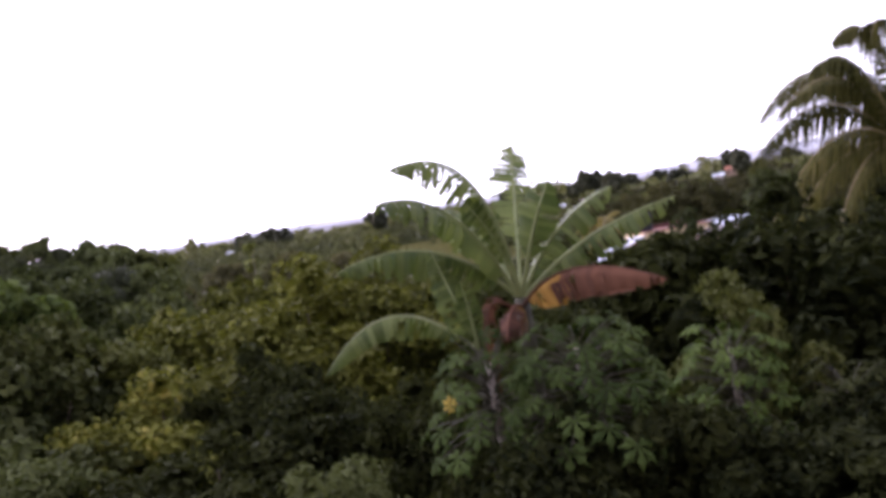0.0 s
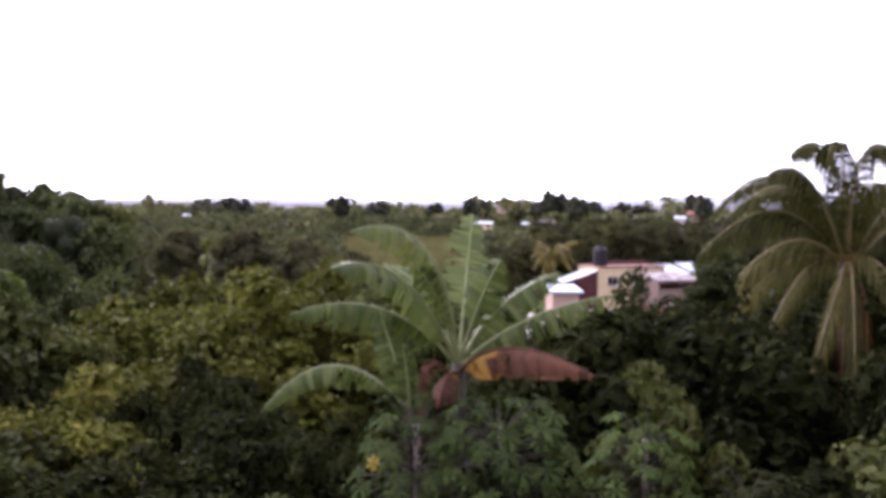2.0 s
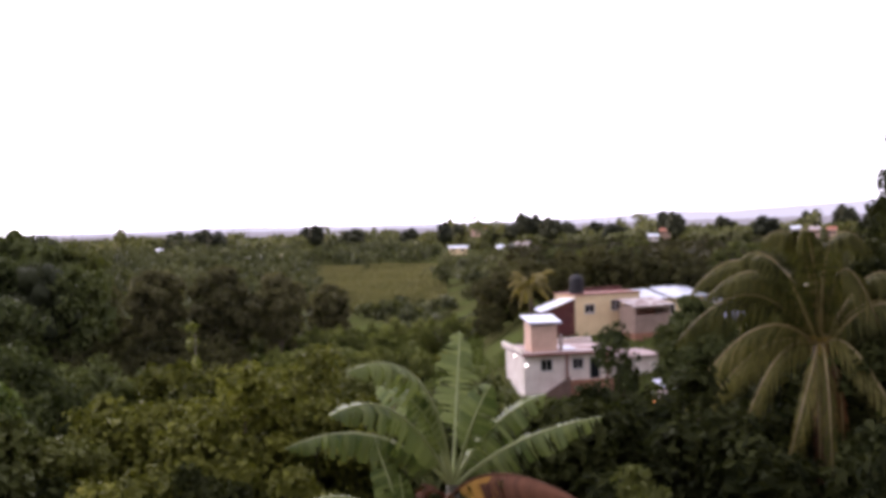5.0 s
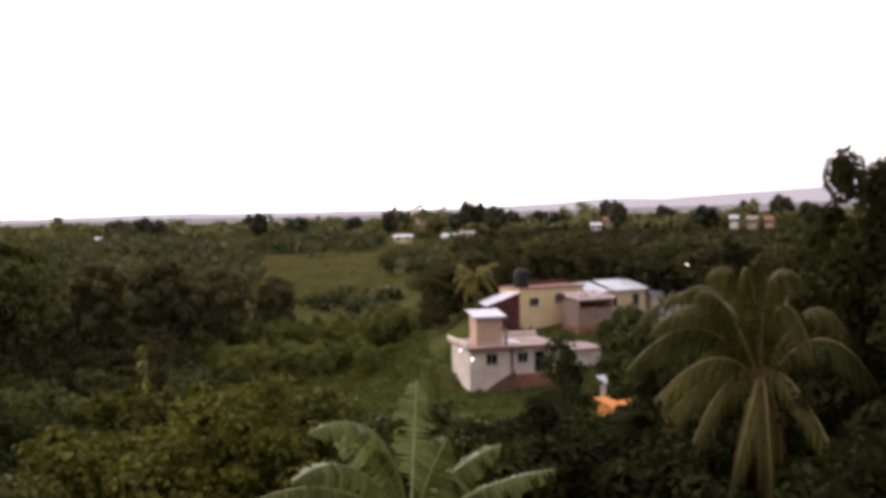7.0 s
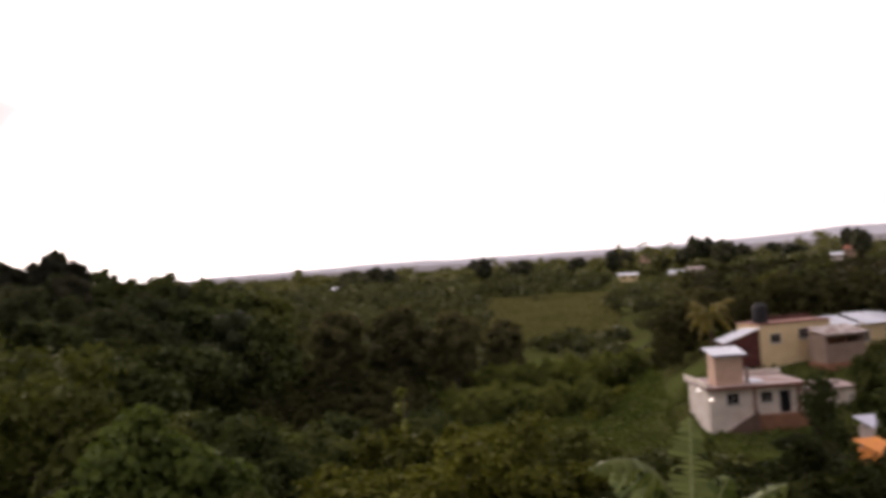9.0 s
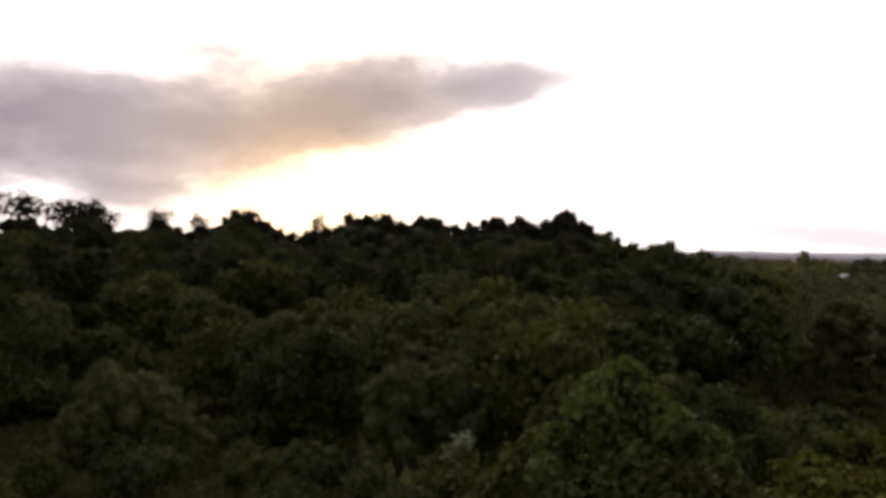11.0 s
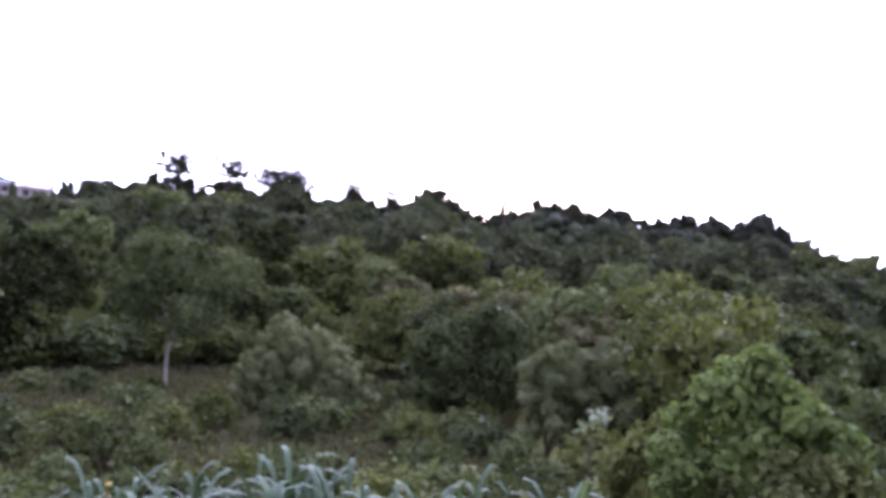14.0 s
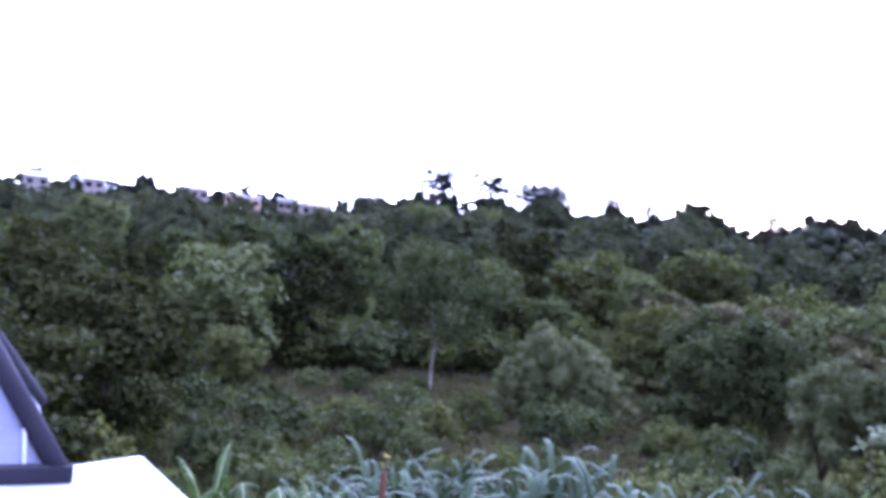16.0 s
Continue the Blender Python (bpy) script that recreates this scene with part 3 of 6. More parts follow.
                turn = np.array(((math.cos(t), math.sin(t), 0), (-math.sin(t), math.cos(t), 0), (0, 0, 1)))
                (behind if az > 19 else thicket).append((v @ turn * (wide, wide, sc) + (x, y, z), f))
    # thicket behind the meadow
    az = 44.0
    while az < 80:
        x, y, z = place_at(az, r.uniform(56, 60))
        if free(x, y, 1.6):
            sc = r.uniform(0.8, 1.5)
            stand(r.choice([shrubs[1], shrubs[2], low]), x, y, sc, sc * r.uniform(0.9, 1.3), group="thicket behind the meadow")
        az += r.uniform(1.2, 2.4)
    # low growth between the yard and the cane
    for _ in range(420):
        az, rad = r.uniform(31, 92), math.sqrt(r.uniform(7.5 ** 2, 25 ** 2))
        x, y, z = place_at(az, rad)
        if y < 2.0 and x > -10.8:
            continue
        if free(x, y, 1.35):
            sc = r.uniform(0.28, 0.52)
            stand(r.choice([shrubs[1], shrubs[2], low, low]), x, y, sc, sc * r.uniform(0.9, 1.2), group="low growth round the cane")
    v, f = join(behind)
    tagged(new("hillside_woods", mesh_from("hillside_woods", v, f, LEAF_HILL)), "dense green woods on the hillside, coloured darker as backlit", "woods", kind="stuff")
    v, f = join(thicket)
    tagged(new("valley_thicket", mesh_from("valley_thicket", v, f, LEAF_THICKET)), "dense brownish green thicket across the valley", "woods", kind="stuff")
    for m in (*mids, *shrubs, *crests, low):
        discard(m)


def build_far_woods():
    """Continuous woods from 150 m to the far plain: leaves over many low crowns."""
    r = np.random.default_rng(5)
    for name, near, far, count, leaves, size, label in (
            ("distant_woods", 138, 420, 900, 130, 0.9, "continuous green woods across the valley"),
            ("hill_woods", 138, 420, 1200, 100, 0.9, "continuous dark woods behind the hill"),
            ("valley_woods", 119, 420, 1000, 180, 0.85, "dense dark woods behind the houses"),
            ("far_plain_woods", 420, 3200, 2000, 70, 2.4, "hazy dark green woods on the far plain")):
        chunks = []
        n = 0
        while n < count:
            az = r.uniform(*{"distant_woods": (-46, 19), "hill_woods": (19, 104), "valley_woods": (-34, -8.5)}.get(name, (-46, 104)))
            q = r.uniform(0, 1)
            rad = near * (far / near) ** q if far > 1000 else math.sqrt(near ** 2 + q * (far ** 2 - near ** 2))
            x, y, z = place_at(az, rad)
            if -3.6 < az < 4.2 and 215 < rad < 340 and r.uniform() < 0.93:      # a pale sloping field
                continue
            if name == "distant_woods" and -32 < az < -9 and rad > 130:
                n += 1
                continue
            if name == "valley_woods" and az > -15 and rad < 160:
                continue
            if -9.8 < az < -3.7 and 300 < rad < 428:               # open ground before the ridge houses
                continue
            grow = 1.0 if far < 1000 else 1.0 + rad / 900.0
            h, w = (r.uniform(10, 15) if rad > 400 and r.uniform() < 0.10 else r.uniform(4.5, 8.0)) * grow ** 0.3, r.uniform(3.0, 5.5) * grow
            if name == "valley_woods":
                h, w = min(r.uniform(5.0, 9.5), max(3.0, 6.4 - rad * 0.025 - z + r.uniform(0, 1.5))), r.uniform(4.0, 7.5)
            if name == "distant_woods" and -8 < az < 9 and rad < 215:      # low growth of the open valley
                h, w = r.uniform(1.5, 3.2), r.uniform(2.0, 4.0)
            if az > 60 or (name == "hill_woods" and rad < 240):
                h = min(h, 6.3 - rad * (0.0262 if az > 60 else 0.012) - z)
                if h < 1.2:
                    n += 1
                    continue
            lobes = [(x + r.normal() * w * 0.5, y + r.normal() * w * 0.5, z + h * r.uniform(0.45, 0.8), w * 0.6, w * 0.6, h * 0.3) for _ in range(5)]
            lobes.append((x, y, z + h * 0.35, w * 0.9, w * 0.9, h * 0.4))
            k = math.sqrt(grow)
            chunks.append(leaf_cloud(r, lobes, leaves, size * k, size * 0.7 * k))
            n += 1
        verts, faces, k = [], [], 0
        for v, f in chunks:
            verts.append(v)
            faces += (f + k).tolist()
            k += len(v)
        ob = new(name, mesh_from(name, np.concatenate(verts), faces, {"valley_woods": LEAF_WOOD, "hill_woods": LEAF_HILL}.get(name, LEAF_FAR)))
        tagged(ob, label, "woods", kind="stuff")


build_mid_woods()
build_far_woods()


def build_grass():
    """Tufts on the open ground by the houses, on the far field and in the meadow."""
    r = np.random.default_rng(15)
    for name, material, label, fields in (("grass", LEAF_GRASS, "rough green grass on the open slopes", ((12000, -24, 8, 44, 104, 0.45), (9000, -6, 9, 104, 170, 0.6), (2500, -8, 30, 26, 48, 0.4))),
                                          ("field_grass", LEAF_FIELD, "olive grass of a sloping field across the valley", ((7000, -3.8, 4.4, 210, 345, 1.1),)),
                                          ("meadow_grass", LEAF_MEADOW, "dry brownish grass of the meadow", ((16000, 42, 82, 24, 60, 0.34),))):
        tufts(r, name, material, label, fields)


def tufts(r, name, material, label, fields):
    v, f = [], []
    for count, a0, a1, r0, r1, size in fields:
        az = np.radians(r.uniform(a0, a1, count))
        rad = np.sqrt(r.uniform(r0 ** 2, r1 ** 2, count))
        x, y = -np.sin(az) * rad, np.cos(az) * rad
        z = land(x, y)
        for k in range(3):
            t = r.uniform(0, 2 * np.pi, count)
            d = np.stack([np.cos(t), np.sin(t), np.zeros(count)], -1)
            h = size * r.uniform(0.5, 1.2, count)[:, None]
            base = np.stack([x, y, z - 0.03], -1)
            tip = base + d * h * 0.55 + np.array((0, 0, 1.0)) * h
            w = np.cross(d, (0, 0, 1.0)) * h * 0.22
            m = base + d * h * 0.15 + np.array((0, 0, 0.55)) * h
            v.append(np.stack([base, m + w, tip, m - w], 1).reshape(-1, 3))
    v = np.concatenate(v)
    f = np.arange(len(v)).reshape(-1, 4)
    tagged(new(name, mesh_from(name, v, f, material)), label, "grass", kind="stuff")


build_grass()


# ---- near plants ----
def blade_leaf(r, base, mid, tip, face, width, name, parent, material, droop=0.5, tears=0.5, n=26, rib=RIB, label="", short=0.12, inner=None):
    """A long leaf: a midrib along a curve and a blade on each side, torn into strips. face: the way its upper side looks."""
    p = bend(base, mid, tip, n + 1)
    t = unit(np.gradient(p, axis=0))
    side = unit(np.cross(t, np.asarray(face, float)[None]))
    up = np.cross(side, t)
    s = np.linspace(0, 1, n + 1)
    prof = width * np.clip(np.sin(np.pi * np.clip((s - short) / (1 - short), 0, 1) ** 0.75), 0, 1) ** 0.55
    v, f = [], []
    for sgn in (-1, 1):
        sag = droop
        for i in range(n):
            if prof[i] < 0.01 and prof[i + 1] < 0.01:
                continue
            if r.random() < tears:
                sag = droop + r.uniform(-0.18, 0.35)
            gap = 0.06 * r.random() * (r.random() < tears)
            cut = 1 - 0.22 * r.random() * (r.random() < tears)
            for q, (k, w) in enumerate(((i, gap), (i + 1, -gap))):
                o = p[k] + t[k] * 0
                edge = o + (side[k] * sgn * math.cos(sag) - up[k] * math.sin(sag) * 1.0 - np.array((0, 0, 0.22 * sag))) * prof[k] * cut + t[k] * (w + 0.10 * prof[k])
                half = o + (side[k] * sgn * math.cos(sag * 0.5) - up[k] * math.sin(sag * 0.5)) * prof[k] * 0.5 + t[k] * w * 0.6 + t[k] * 0.04 * prof[k]
                v += [o, half, edge]
            b = len(v) - 6
            f += [[b, b + 3, b + 4, b + 1], [b + 1, b + 4, b + 5, b + 2]]
    me = mesh_from(name, np.array(v), f, material, True)
    if inner:                                   # the part next to the stalk has a colour of its own
        me.materials.append(inner)
        half = len(f) // 2
        for i, face in enumerate(me.polygons):
            face.material_index = int((i % half) / half < 0.30 + 0.05 * math.sin(i * 2.3))
    leaf = child(name, me, parent, label)
    rv, rf = tube(p, np.linspace(0.032, 0.006, n + 1) * (0.6 + width), 6)
    child("midrib", mesh_from("midrib", rv, rf, rib, True), leaf)
    return leaf


def build_banana():
    r = np.random.default_rng(11)
    x, y = 0.67, 10.0
    z = float(land(x, y))
    plant = thing("banana_plant", (x, y, z), "tall banana plant with torn green leaves and a withered leaf", "banana plant")
    o = np.array((x, y, z))
    eye, pull = np.array((0.08, -0.44, 5.1)), 0.955
    top = eye + (np.array((0.70, 10.5, 3.22)) - eye) * pull - o
    v, f = tube(bend((0, 0, -0.2), (0.03, 0, 1.5), top + (0, 0, 0.05), 8), np.linspace(0.12, 0.075, 8), 12)
    child("pseudostem", mesh_from("pseudostem", v, f, STEM, True), plant)

    def leaf(mid, tip, face, width, material=LEAF_BANANA, start=(0, 0, 0), **k):
        return blade_leaf(r, top + start, eye + (np.array(mid) - eye) * pull - o, eye + (np.array(tip) - eye) * pull - o, face, width, "leaf", plant, material, **k)

    leaf((0.80, 10.9, 4.2), (0.90, 11.4, 5.0), (0.15, -1, 0.25), 0.30, droop=0.15, tears=0.65, short=0.3)
    leaf((0.30, 10.0, 4.60), (-0.50, 9.4, 4.82), (0.15, -0.25, 1), 0.30, droop=0.85, tears=0.7, short=0.12)
    leaf((0.05, 9.75, 4.28), (-0.64, 8.75, 4.48), (0.3, -0.4, 1), 0.30, droop=0.75, tears=0.5, short=0.12)
    leaf((-0.20, 10.3, 3.92), (-1.24, 10.15, 3.85), (0.1, -0.3, 1), 0.28, droop=0.95, tears=0.6)
    leaf((0.35, 10.9, 4.0), (-0.20, 11.3, 4.36), (0.5, -1, 0.3), 0.28, droop=0.2, tears=0.3, short=0.3)
    leaf((1.17, 10.5, 3.92), (1.84, 10.4, 4.34), (-0.35, -0.7, 0.9), 0.28, droop=0.6, tears=0.65, short=0.15)
    leaf((1.46, 10.2, 3.82), (2.40, 9.9, 4.14), (-0.2, -0.5, 1), 0.27, droop=0.85, tears=0.65, short=0.15)
    leaf((0.92, 10.3, 4.0), (1.15, 10.2, 4.50), (-0.3, -1, 0.2), 0.24, droop=0.3, tears=0.4, short=0.3)
    leaf((0.48, 10.2, 3.95), (0.20, 10.0, 4.40), (0.4, -1, 0.3), 0.26, droop=0.3, tears=0.4, short=0.3)
    # withered leaves hang folded
    leaf((1.25, 9.75, 3.56), (2.02, 9.1, 3.38), (0, -0.05, 1), 0.24, LEAF_BROWN, start=(0.02, -0.1, -0.02), droop=1.35, tears=0.35, rib=LEAF_BROWN, label="withered brown and yellow hanging leaf", short=0.05, inner=LEAF_OCHRE)
    leaf((0.52, 9.75, 3.22), (0.42, 9.4, 2.96), (0, -0.4, 1), 0.27, LEAF_BROWN, start=(-0.02, -0.1, -0.05), droop=1.2, tears=0.3, rib=LEAF_BROWN, label="withered brown curled leaf", short=0.02, inner=LEAF_OCHRE)
    leaf((0.30, 10.1, 3.2), (0.32, 9.95, 2.3), (0, -1, 0.1), 0.16, LEAF_BROWN, start=(-0.05, -0.1, -0.1), droop=1.0, tears=0.5, rib=LEAF_BROWN, label="withered brown hanging leaf")

    x, y = 0.15, 9.55
    z = float(land(x, y))
    young = thing("banana_plant", (x, y, z), "young banana sucker with pale arching leaves", "banana plant")
    o = np.array((x, y, z))
    top = eye + (np.array((0.14, 10.0, 2.80)) - eye) * pull - o
    v, f = tube(bend((0, 0, -0.2), (0.02, 0, 1.2), top + (0, 0, 0.04), 7), np.linspace(0.10, 0.05, 7), 10)
    child("pseudostem", mesh_from("pseudostem", v, f, STEM, True), young)
    for mid, tip, face, w, d in (((-0.02, 10.0, 3.35), (-0.22, 10.1, 3.95), (0.5, -1, 0.2), 0.20, 0.25),
                                 ((-0.70, 10.0, 3.32), (-1.50, 9.95, 2.80), (0.05, -0.2, 1), 0.20, 1.0),
                                 ((0.10, 9.9, 3.25), (0.05, 9.8, 3.6), (0.2, -1, 0.1), 0.13, 0.2)):
        blade_leaf(r, top, eye + (np.array(mid) - eye) * pull - o, eye + (np.array(tip) - eye) * pull - o, face, w, "leaf", young, LEAF_BANANA, droop=d, tears=0.5)


def frond(r, base, mid, tip, length, parent, material, name="frond", n=40, hang=0.55, spread=0.5, wide=0.026):
    p = bend(base, mid, tip, n + 1)
    t = unit(np.gradient(p, axis=0))
    flat = np.cross(t, (0, 0, 1.0))
    flat = np.where(np.linalg.norm(flat, axis=1, keepdims=True) < 0.15, [[1.0, 0, 0]], flat)
    side = unit(flat)
    up = np.cross(side, t)
    v, f = [], []
    for i in range(3, n + 1):
        s = i / n
        ln = length * (0.35 + 0.65 * math.sin(math.pi * min(1, s * 0.9 + 0.1)) ** 0.6) * (1 - 0.45 * s ** 4)
        for sgn in (-1, 1):
            for dup in (0, 1):
                k = p[i] + (p[i - 1] - p[i]) * dup * 0.5
                l = ln * r.uniform(0.8, 1.1)
                d = unit(side[i] * sgn * spread + t[i] * r.uniform(0.4, 0.8) + up[i] * r.uniform(-0.1, 0.15))
                m = k + d * l * 0.40 + np.array((0, 0, -0.32 * hang)) * l
                e = k + d * l * 0.60 + np.array((0, 0, -0.95 * hang - 0.25 * r.random())) * l
                w = t[i] * wide
                b = len(v)
                v += [k - w * 0.4, k + w * 0.4, m + w, m - w, e]
                f += [[b, b + 1, b + 2, b + 3], [b + 3, b + 2, b + 4]]
    ob = child(name, mesh_from(name, np.array(v), f, material), parent)
    rv, rf = tube(p, np.linspace(0.028, 0.006, n + 1), 6)
    child("rachis", mesh_from("rachis", rv, rf, RIB_PALM, True), ob)
    return ob


def build_palm():
    r = np.random.default_rng(21)
    x, y = 6.97, 14.05
    z = float(land(x, y))
    palm = thing("coconut_palm", (x, y, z), "young coconut palm with long drooping yellowish-green fronds", "palm tree")
    o = np.array((x, y, z))
    top = np.array((6.92, 14.0, 4.30)) - o
    v, f = tube(bend((0, 0, -0.3), (0.1, 0.05, 2.0), top, 14), np.linspace(0.20, 0.13, 14) * (1 + 0.06 * (np.arange(14) % 2)), 12)
    child("trunk", mesh_from("trunk", v, f, BARK, True), palm)
    # fronds: middle and tip as seen from the yard: to the right, towards it and up from the crown's heart
    right, near = np.array((0.887, -0.462, 0)), np.array((-0.462, -0.887, 0))
    for q in ((-0.50, 0.4, 1.25, -1.10, 0.6, 1.50), (-0.30, 0.3, 1.52, -0.78, 0.5, 1.55), (0.16, 0.2, 1.66, 0.62, 0.4, 1.55), (-0.10, 0.5, 1.55, -0.42, 0.9, 1.75), (0.32, 0.3, 1.20, 0.70, 0.5, 0.50), (1.08, 0.4, 0.66, 1.90, 0.6, -0.60),
              (0.62, 0.8, -0.22, 1.50, 1.1, -1.65), (0.14, 0.7, -0.75, 0.26, 0.9, -2.5), (-0.26, 0.9, -0.72, -0.86, 1.2, -2.75), (-0.72, 0.8, -0.42, -1.55, 1.2, -2.35), (-1.00, 0.7, -0.20, -2.05, 1.0, -1.65),
              (-1.05, 0.5, 0.22, -2.25, 0.7, -1.10), (-1.10, 0.3, 0.75, -2.25, 0.4, -0.15), (-0.80, 0.2, 1.15, -1.75, 0.4, 0.75), (0.75, 0.1, 1.10, 1.5, 0.2, 0.55), (-0.65, -0.2, 1.35, -1.25, -0.4, 1.3)):
        q = np.array(q) + r.normal(size=6) * (0.05, 0.12, 0.06, 0.10, 0.20, 0.10)
        frond(r, top + right * q[0] * 0.12 + near * q[1] * 0.12, top + right * q[0] + near * q[1] + (0, 0, q[2]), top + right * q[3] + near * q[4] + (0, 0, q[5]), 0.52 if q[2] < 0.1 else 0.68, palm, LEAF_PALM_OLD if q[2] < 0.1 else LEAF_PALM, n=62, hang=0.9 if q[5] < 0.6 else 0.7, spread=0.36 if q[5] < 0.6 else 0.7, wide=0.014)
    for i in range(9):
        a = 0.35 + i * 0.30 * r.uniform(0.9, 1.1)
        d = right * math.cos(a) * 1.0 - near * math.sin(a)
        reach, up = r.uniform(1.5, 2.2), r.uniform(0.5, 1.3)
        frond(r, top + d * 0.1, top + d * reach * 0.5 + (0, 0, up), top + d * reach + (0, 0, up * 0.6 - 0.7 * (i % 2)), 0.58, palm, LEAF_PALM, n=48, hang=0.9, wide=0.016)
    for a in (240, 285):
        d = np.array((math.cos(radians(a)), math.sin(radians(a)), 0))
        fr = frond(r, top - (0, 0, 0.15), top + d * 0.42 + (0, 0, -0.7), top + d * 0.40 + (0, 0, -2.4), 0.35, palm, LEAF_BROWN, n=26, hang=1.2)
        fr["label"] = "withered brown hanging frond"
    # a spray of yellowish flower stalks and small nuts under the crown
    for a, q in ((215, 0.34), (240, 0.30), (260, 0.36), (190, 0.38), (300, 0.3)):
        d = np.array((math.cos(radians(a)), math.sin(radians(a)), 0))
        v, f = tube(bend(top - (0, 0, 0.1), top + d * q * 0.6 + (0, 0, 0.12), top + d * q + (0, 0, -0.22), 6), np.linspace(0.014, 0.006, 6), 5)
        child("flower_stalk", mesh_from("flower_stalk", v, f, LEAF_YELLOW, True), palm)
        bm = bmesh.new()
        bmesh.ops.create_icosphere(bm, subdivisions=2, radius=0.055, matrix=Matrix.Translation(Vector(top + d * q + (0, 0, -0.26))) @ Matrix.Diagonal((1, 1, 1.25, 1)))
        part("nut", bm, LEAF_PAPAYA, palm)


def papaya_leaf(r, stem_from, centre, face, size, parent, material, label=""):
    """A hand-shaped leaf of seven pointed lobes on a long stalk."""
    face = unit(np.asarray(face, float))
    out = unit(np.asarray(centre) - np.asarray(stem_from))
    fwd = unit(out - face * np.dot(out, face))
    side = np.cross(fwd, face)
    v, f = [], []
    for a, l in ((-135, 0.6), (-95, 0.8), (-48, 0.95), (0, 1.0), (48, 0.95), (95, 0.8), (135, 0.6)):
        a = radians(a + r.uniform(-6, 6))
        d = fwd * math.cos(a) + side * math.sin(a)
        e = np.cross(face, d)
        l = l * size * 0.55 * r.uniform(0.9, 1.1)
        dz = -face * l
        b = len(v)
        v += [centre, centre + d * l * 0.35 + e * l * 0.08, centre + d * l * 0.60 + e * l * 0.20 + dz * 0.12, centre + d * l * 0.72 + e * l * 0.08 + dz * 0.1, centre + d * l + dz * 0.30,
              centre + d * l * 0.72 - e * l * 0.08 + dz * 0.1, centre + d * l * 0.60 - e * l * 0.20 + dz * 0.12, centre + d * l * 0.35 - e * l * 0.08, centre + d * l * 0.7 + dz * 0.04]
        f += [[b, b + 1, b + 8], [b + 1, b + 2, b + 3, b + 8], [b + 3, b + 4, b + 8], [b + 4, b + 5, b + 8], [b + 5, b + 6, b + 7, b + 8], [b + 7, b, b + 8]]
    leaf = child("leaf", mesh_from("leaf", np.array(v), f, material), parent, label)
    sv, sf = tube(bend(stem_from, (np.asarray(stem_from) + centre) / 2 + (0, 0, 0.06), centre, 5), np.linspace(0.012, 0.006, 5), 5)
    child("stalk", mesh_from("stalk", sv, sf, STEM, True), leaf)


def build_papaya(seed, x, y, top, reach, count, size, label, bark=BARK_PALE, material=LEAF_PAPAYA, yellow=(), stems=((0, 0, 0),)):
    r = np.random.default_rng(seed)
    z = float(land(x, y))
    plant = thing("papaya_tree", (x, y, z), label, "papaya tree")
    for sx, sy, dz in stems:
        head = np.array((sx, sy, top - z - 0.25 + dz))
        v, f = tube(bend((sx * 0.3, sy * 0.3, -0.2), (sx * 0.7 + 0.03, sy * 0.7, head[2] * 0.5), head, 8), np.linspace(0.06, 0.04, 8), 10)
        child("trunk", mesh_from("trunk", v, f, bark, True), plant)
        for i in range(count):
            a = i * 2.39996 + r.uniform(-0.3, 0.3)
            level = i / count
            d = np.array((math.cos(a), math.sin(a), 0))
            c = head + d * reach * (0.45 + 0.6 * level) * r.uniform(0.8, 1.1) + (0, 0, 0.28 - 1.15 * level + r.uniform(-0.08, 0.08))
            papaya_leaf(r, head - (0, 0, 0.10 + 0.6 * level), c, d * (0.35 + 0.7 * level) + (0, 0, 0.8) + r.normal(size=3) * 0.12, size * r.uniform(0.75, 1.2), plant, material)
    for q in yellow:
        c = np.array(q) - (x, y, z)
        papaya_leaf(r, head - (0, 0, 0.5), c, (-0.3, -1, 0.25), size * 0.55, plant, LEAF_YELLOW, "yellowed drooping leaf")


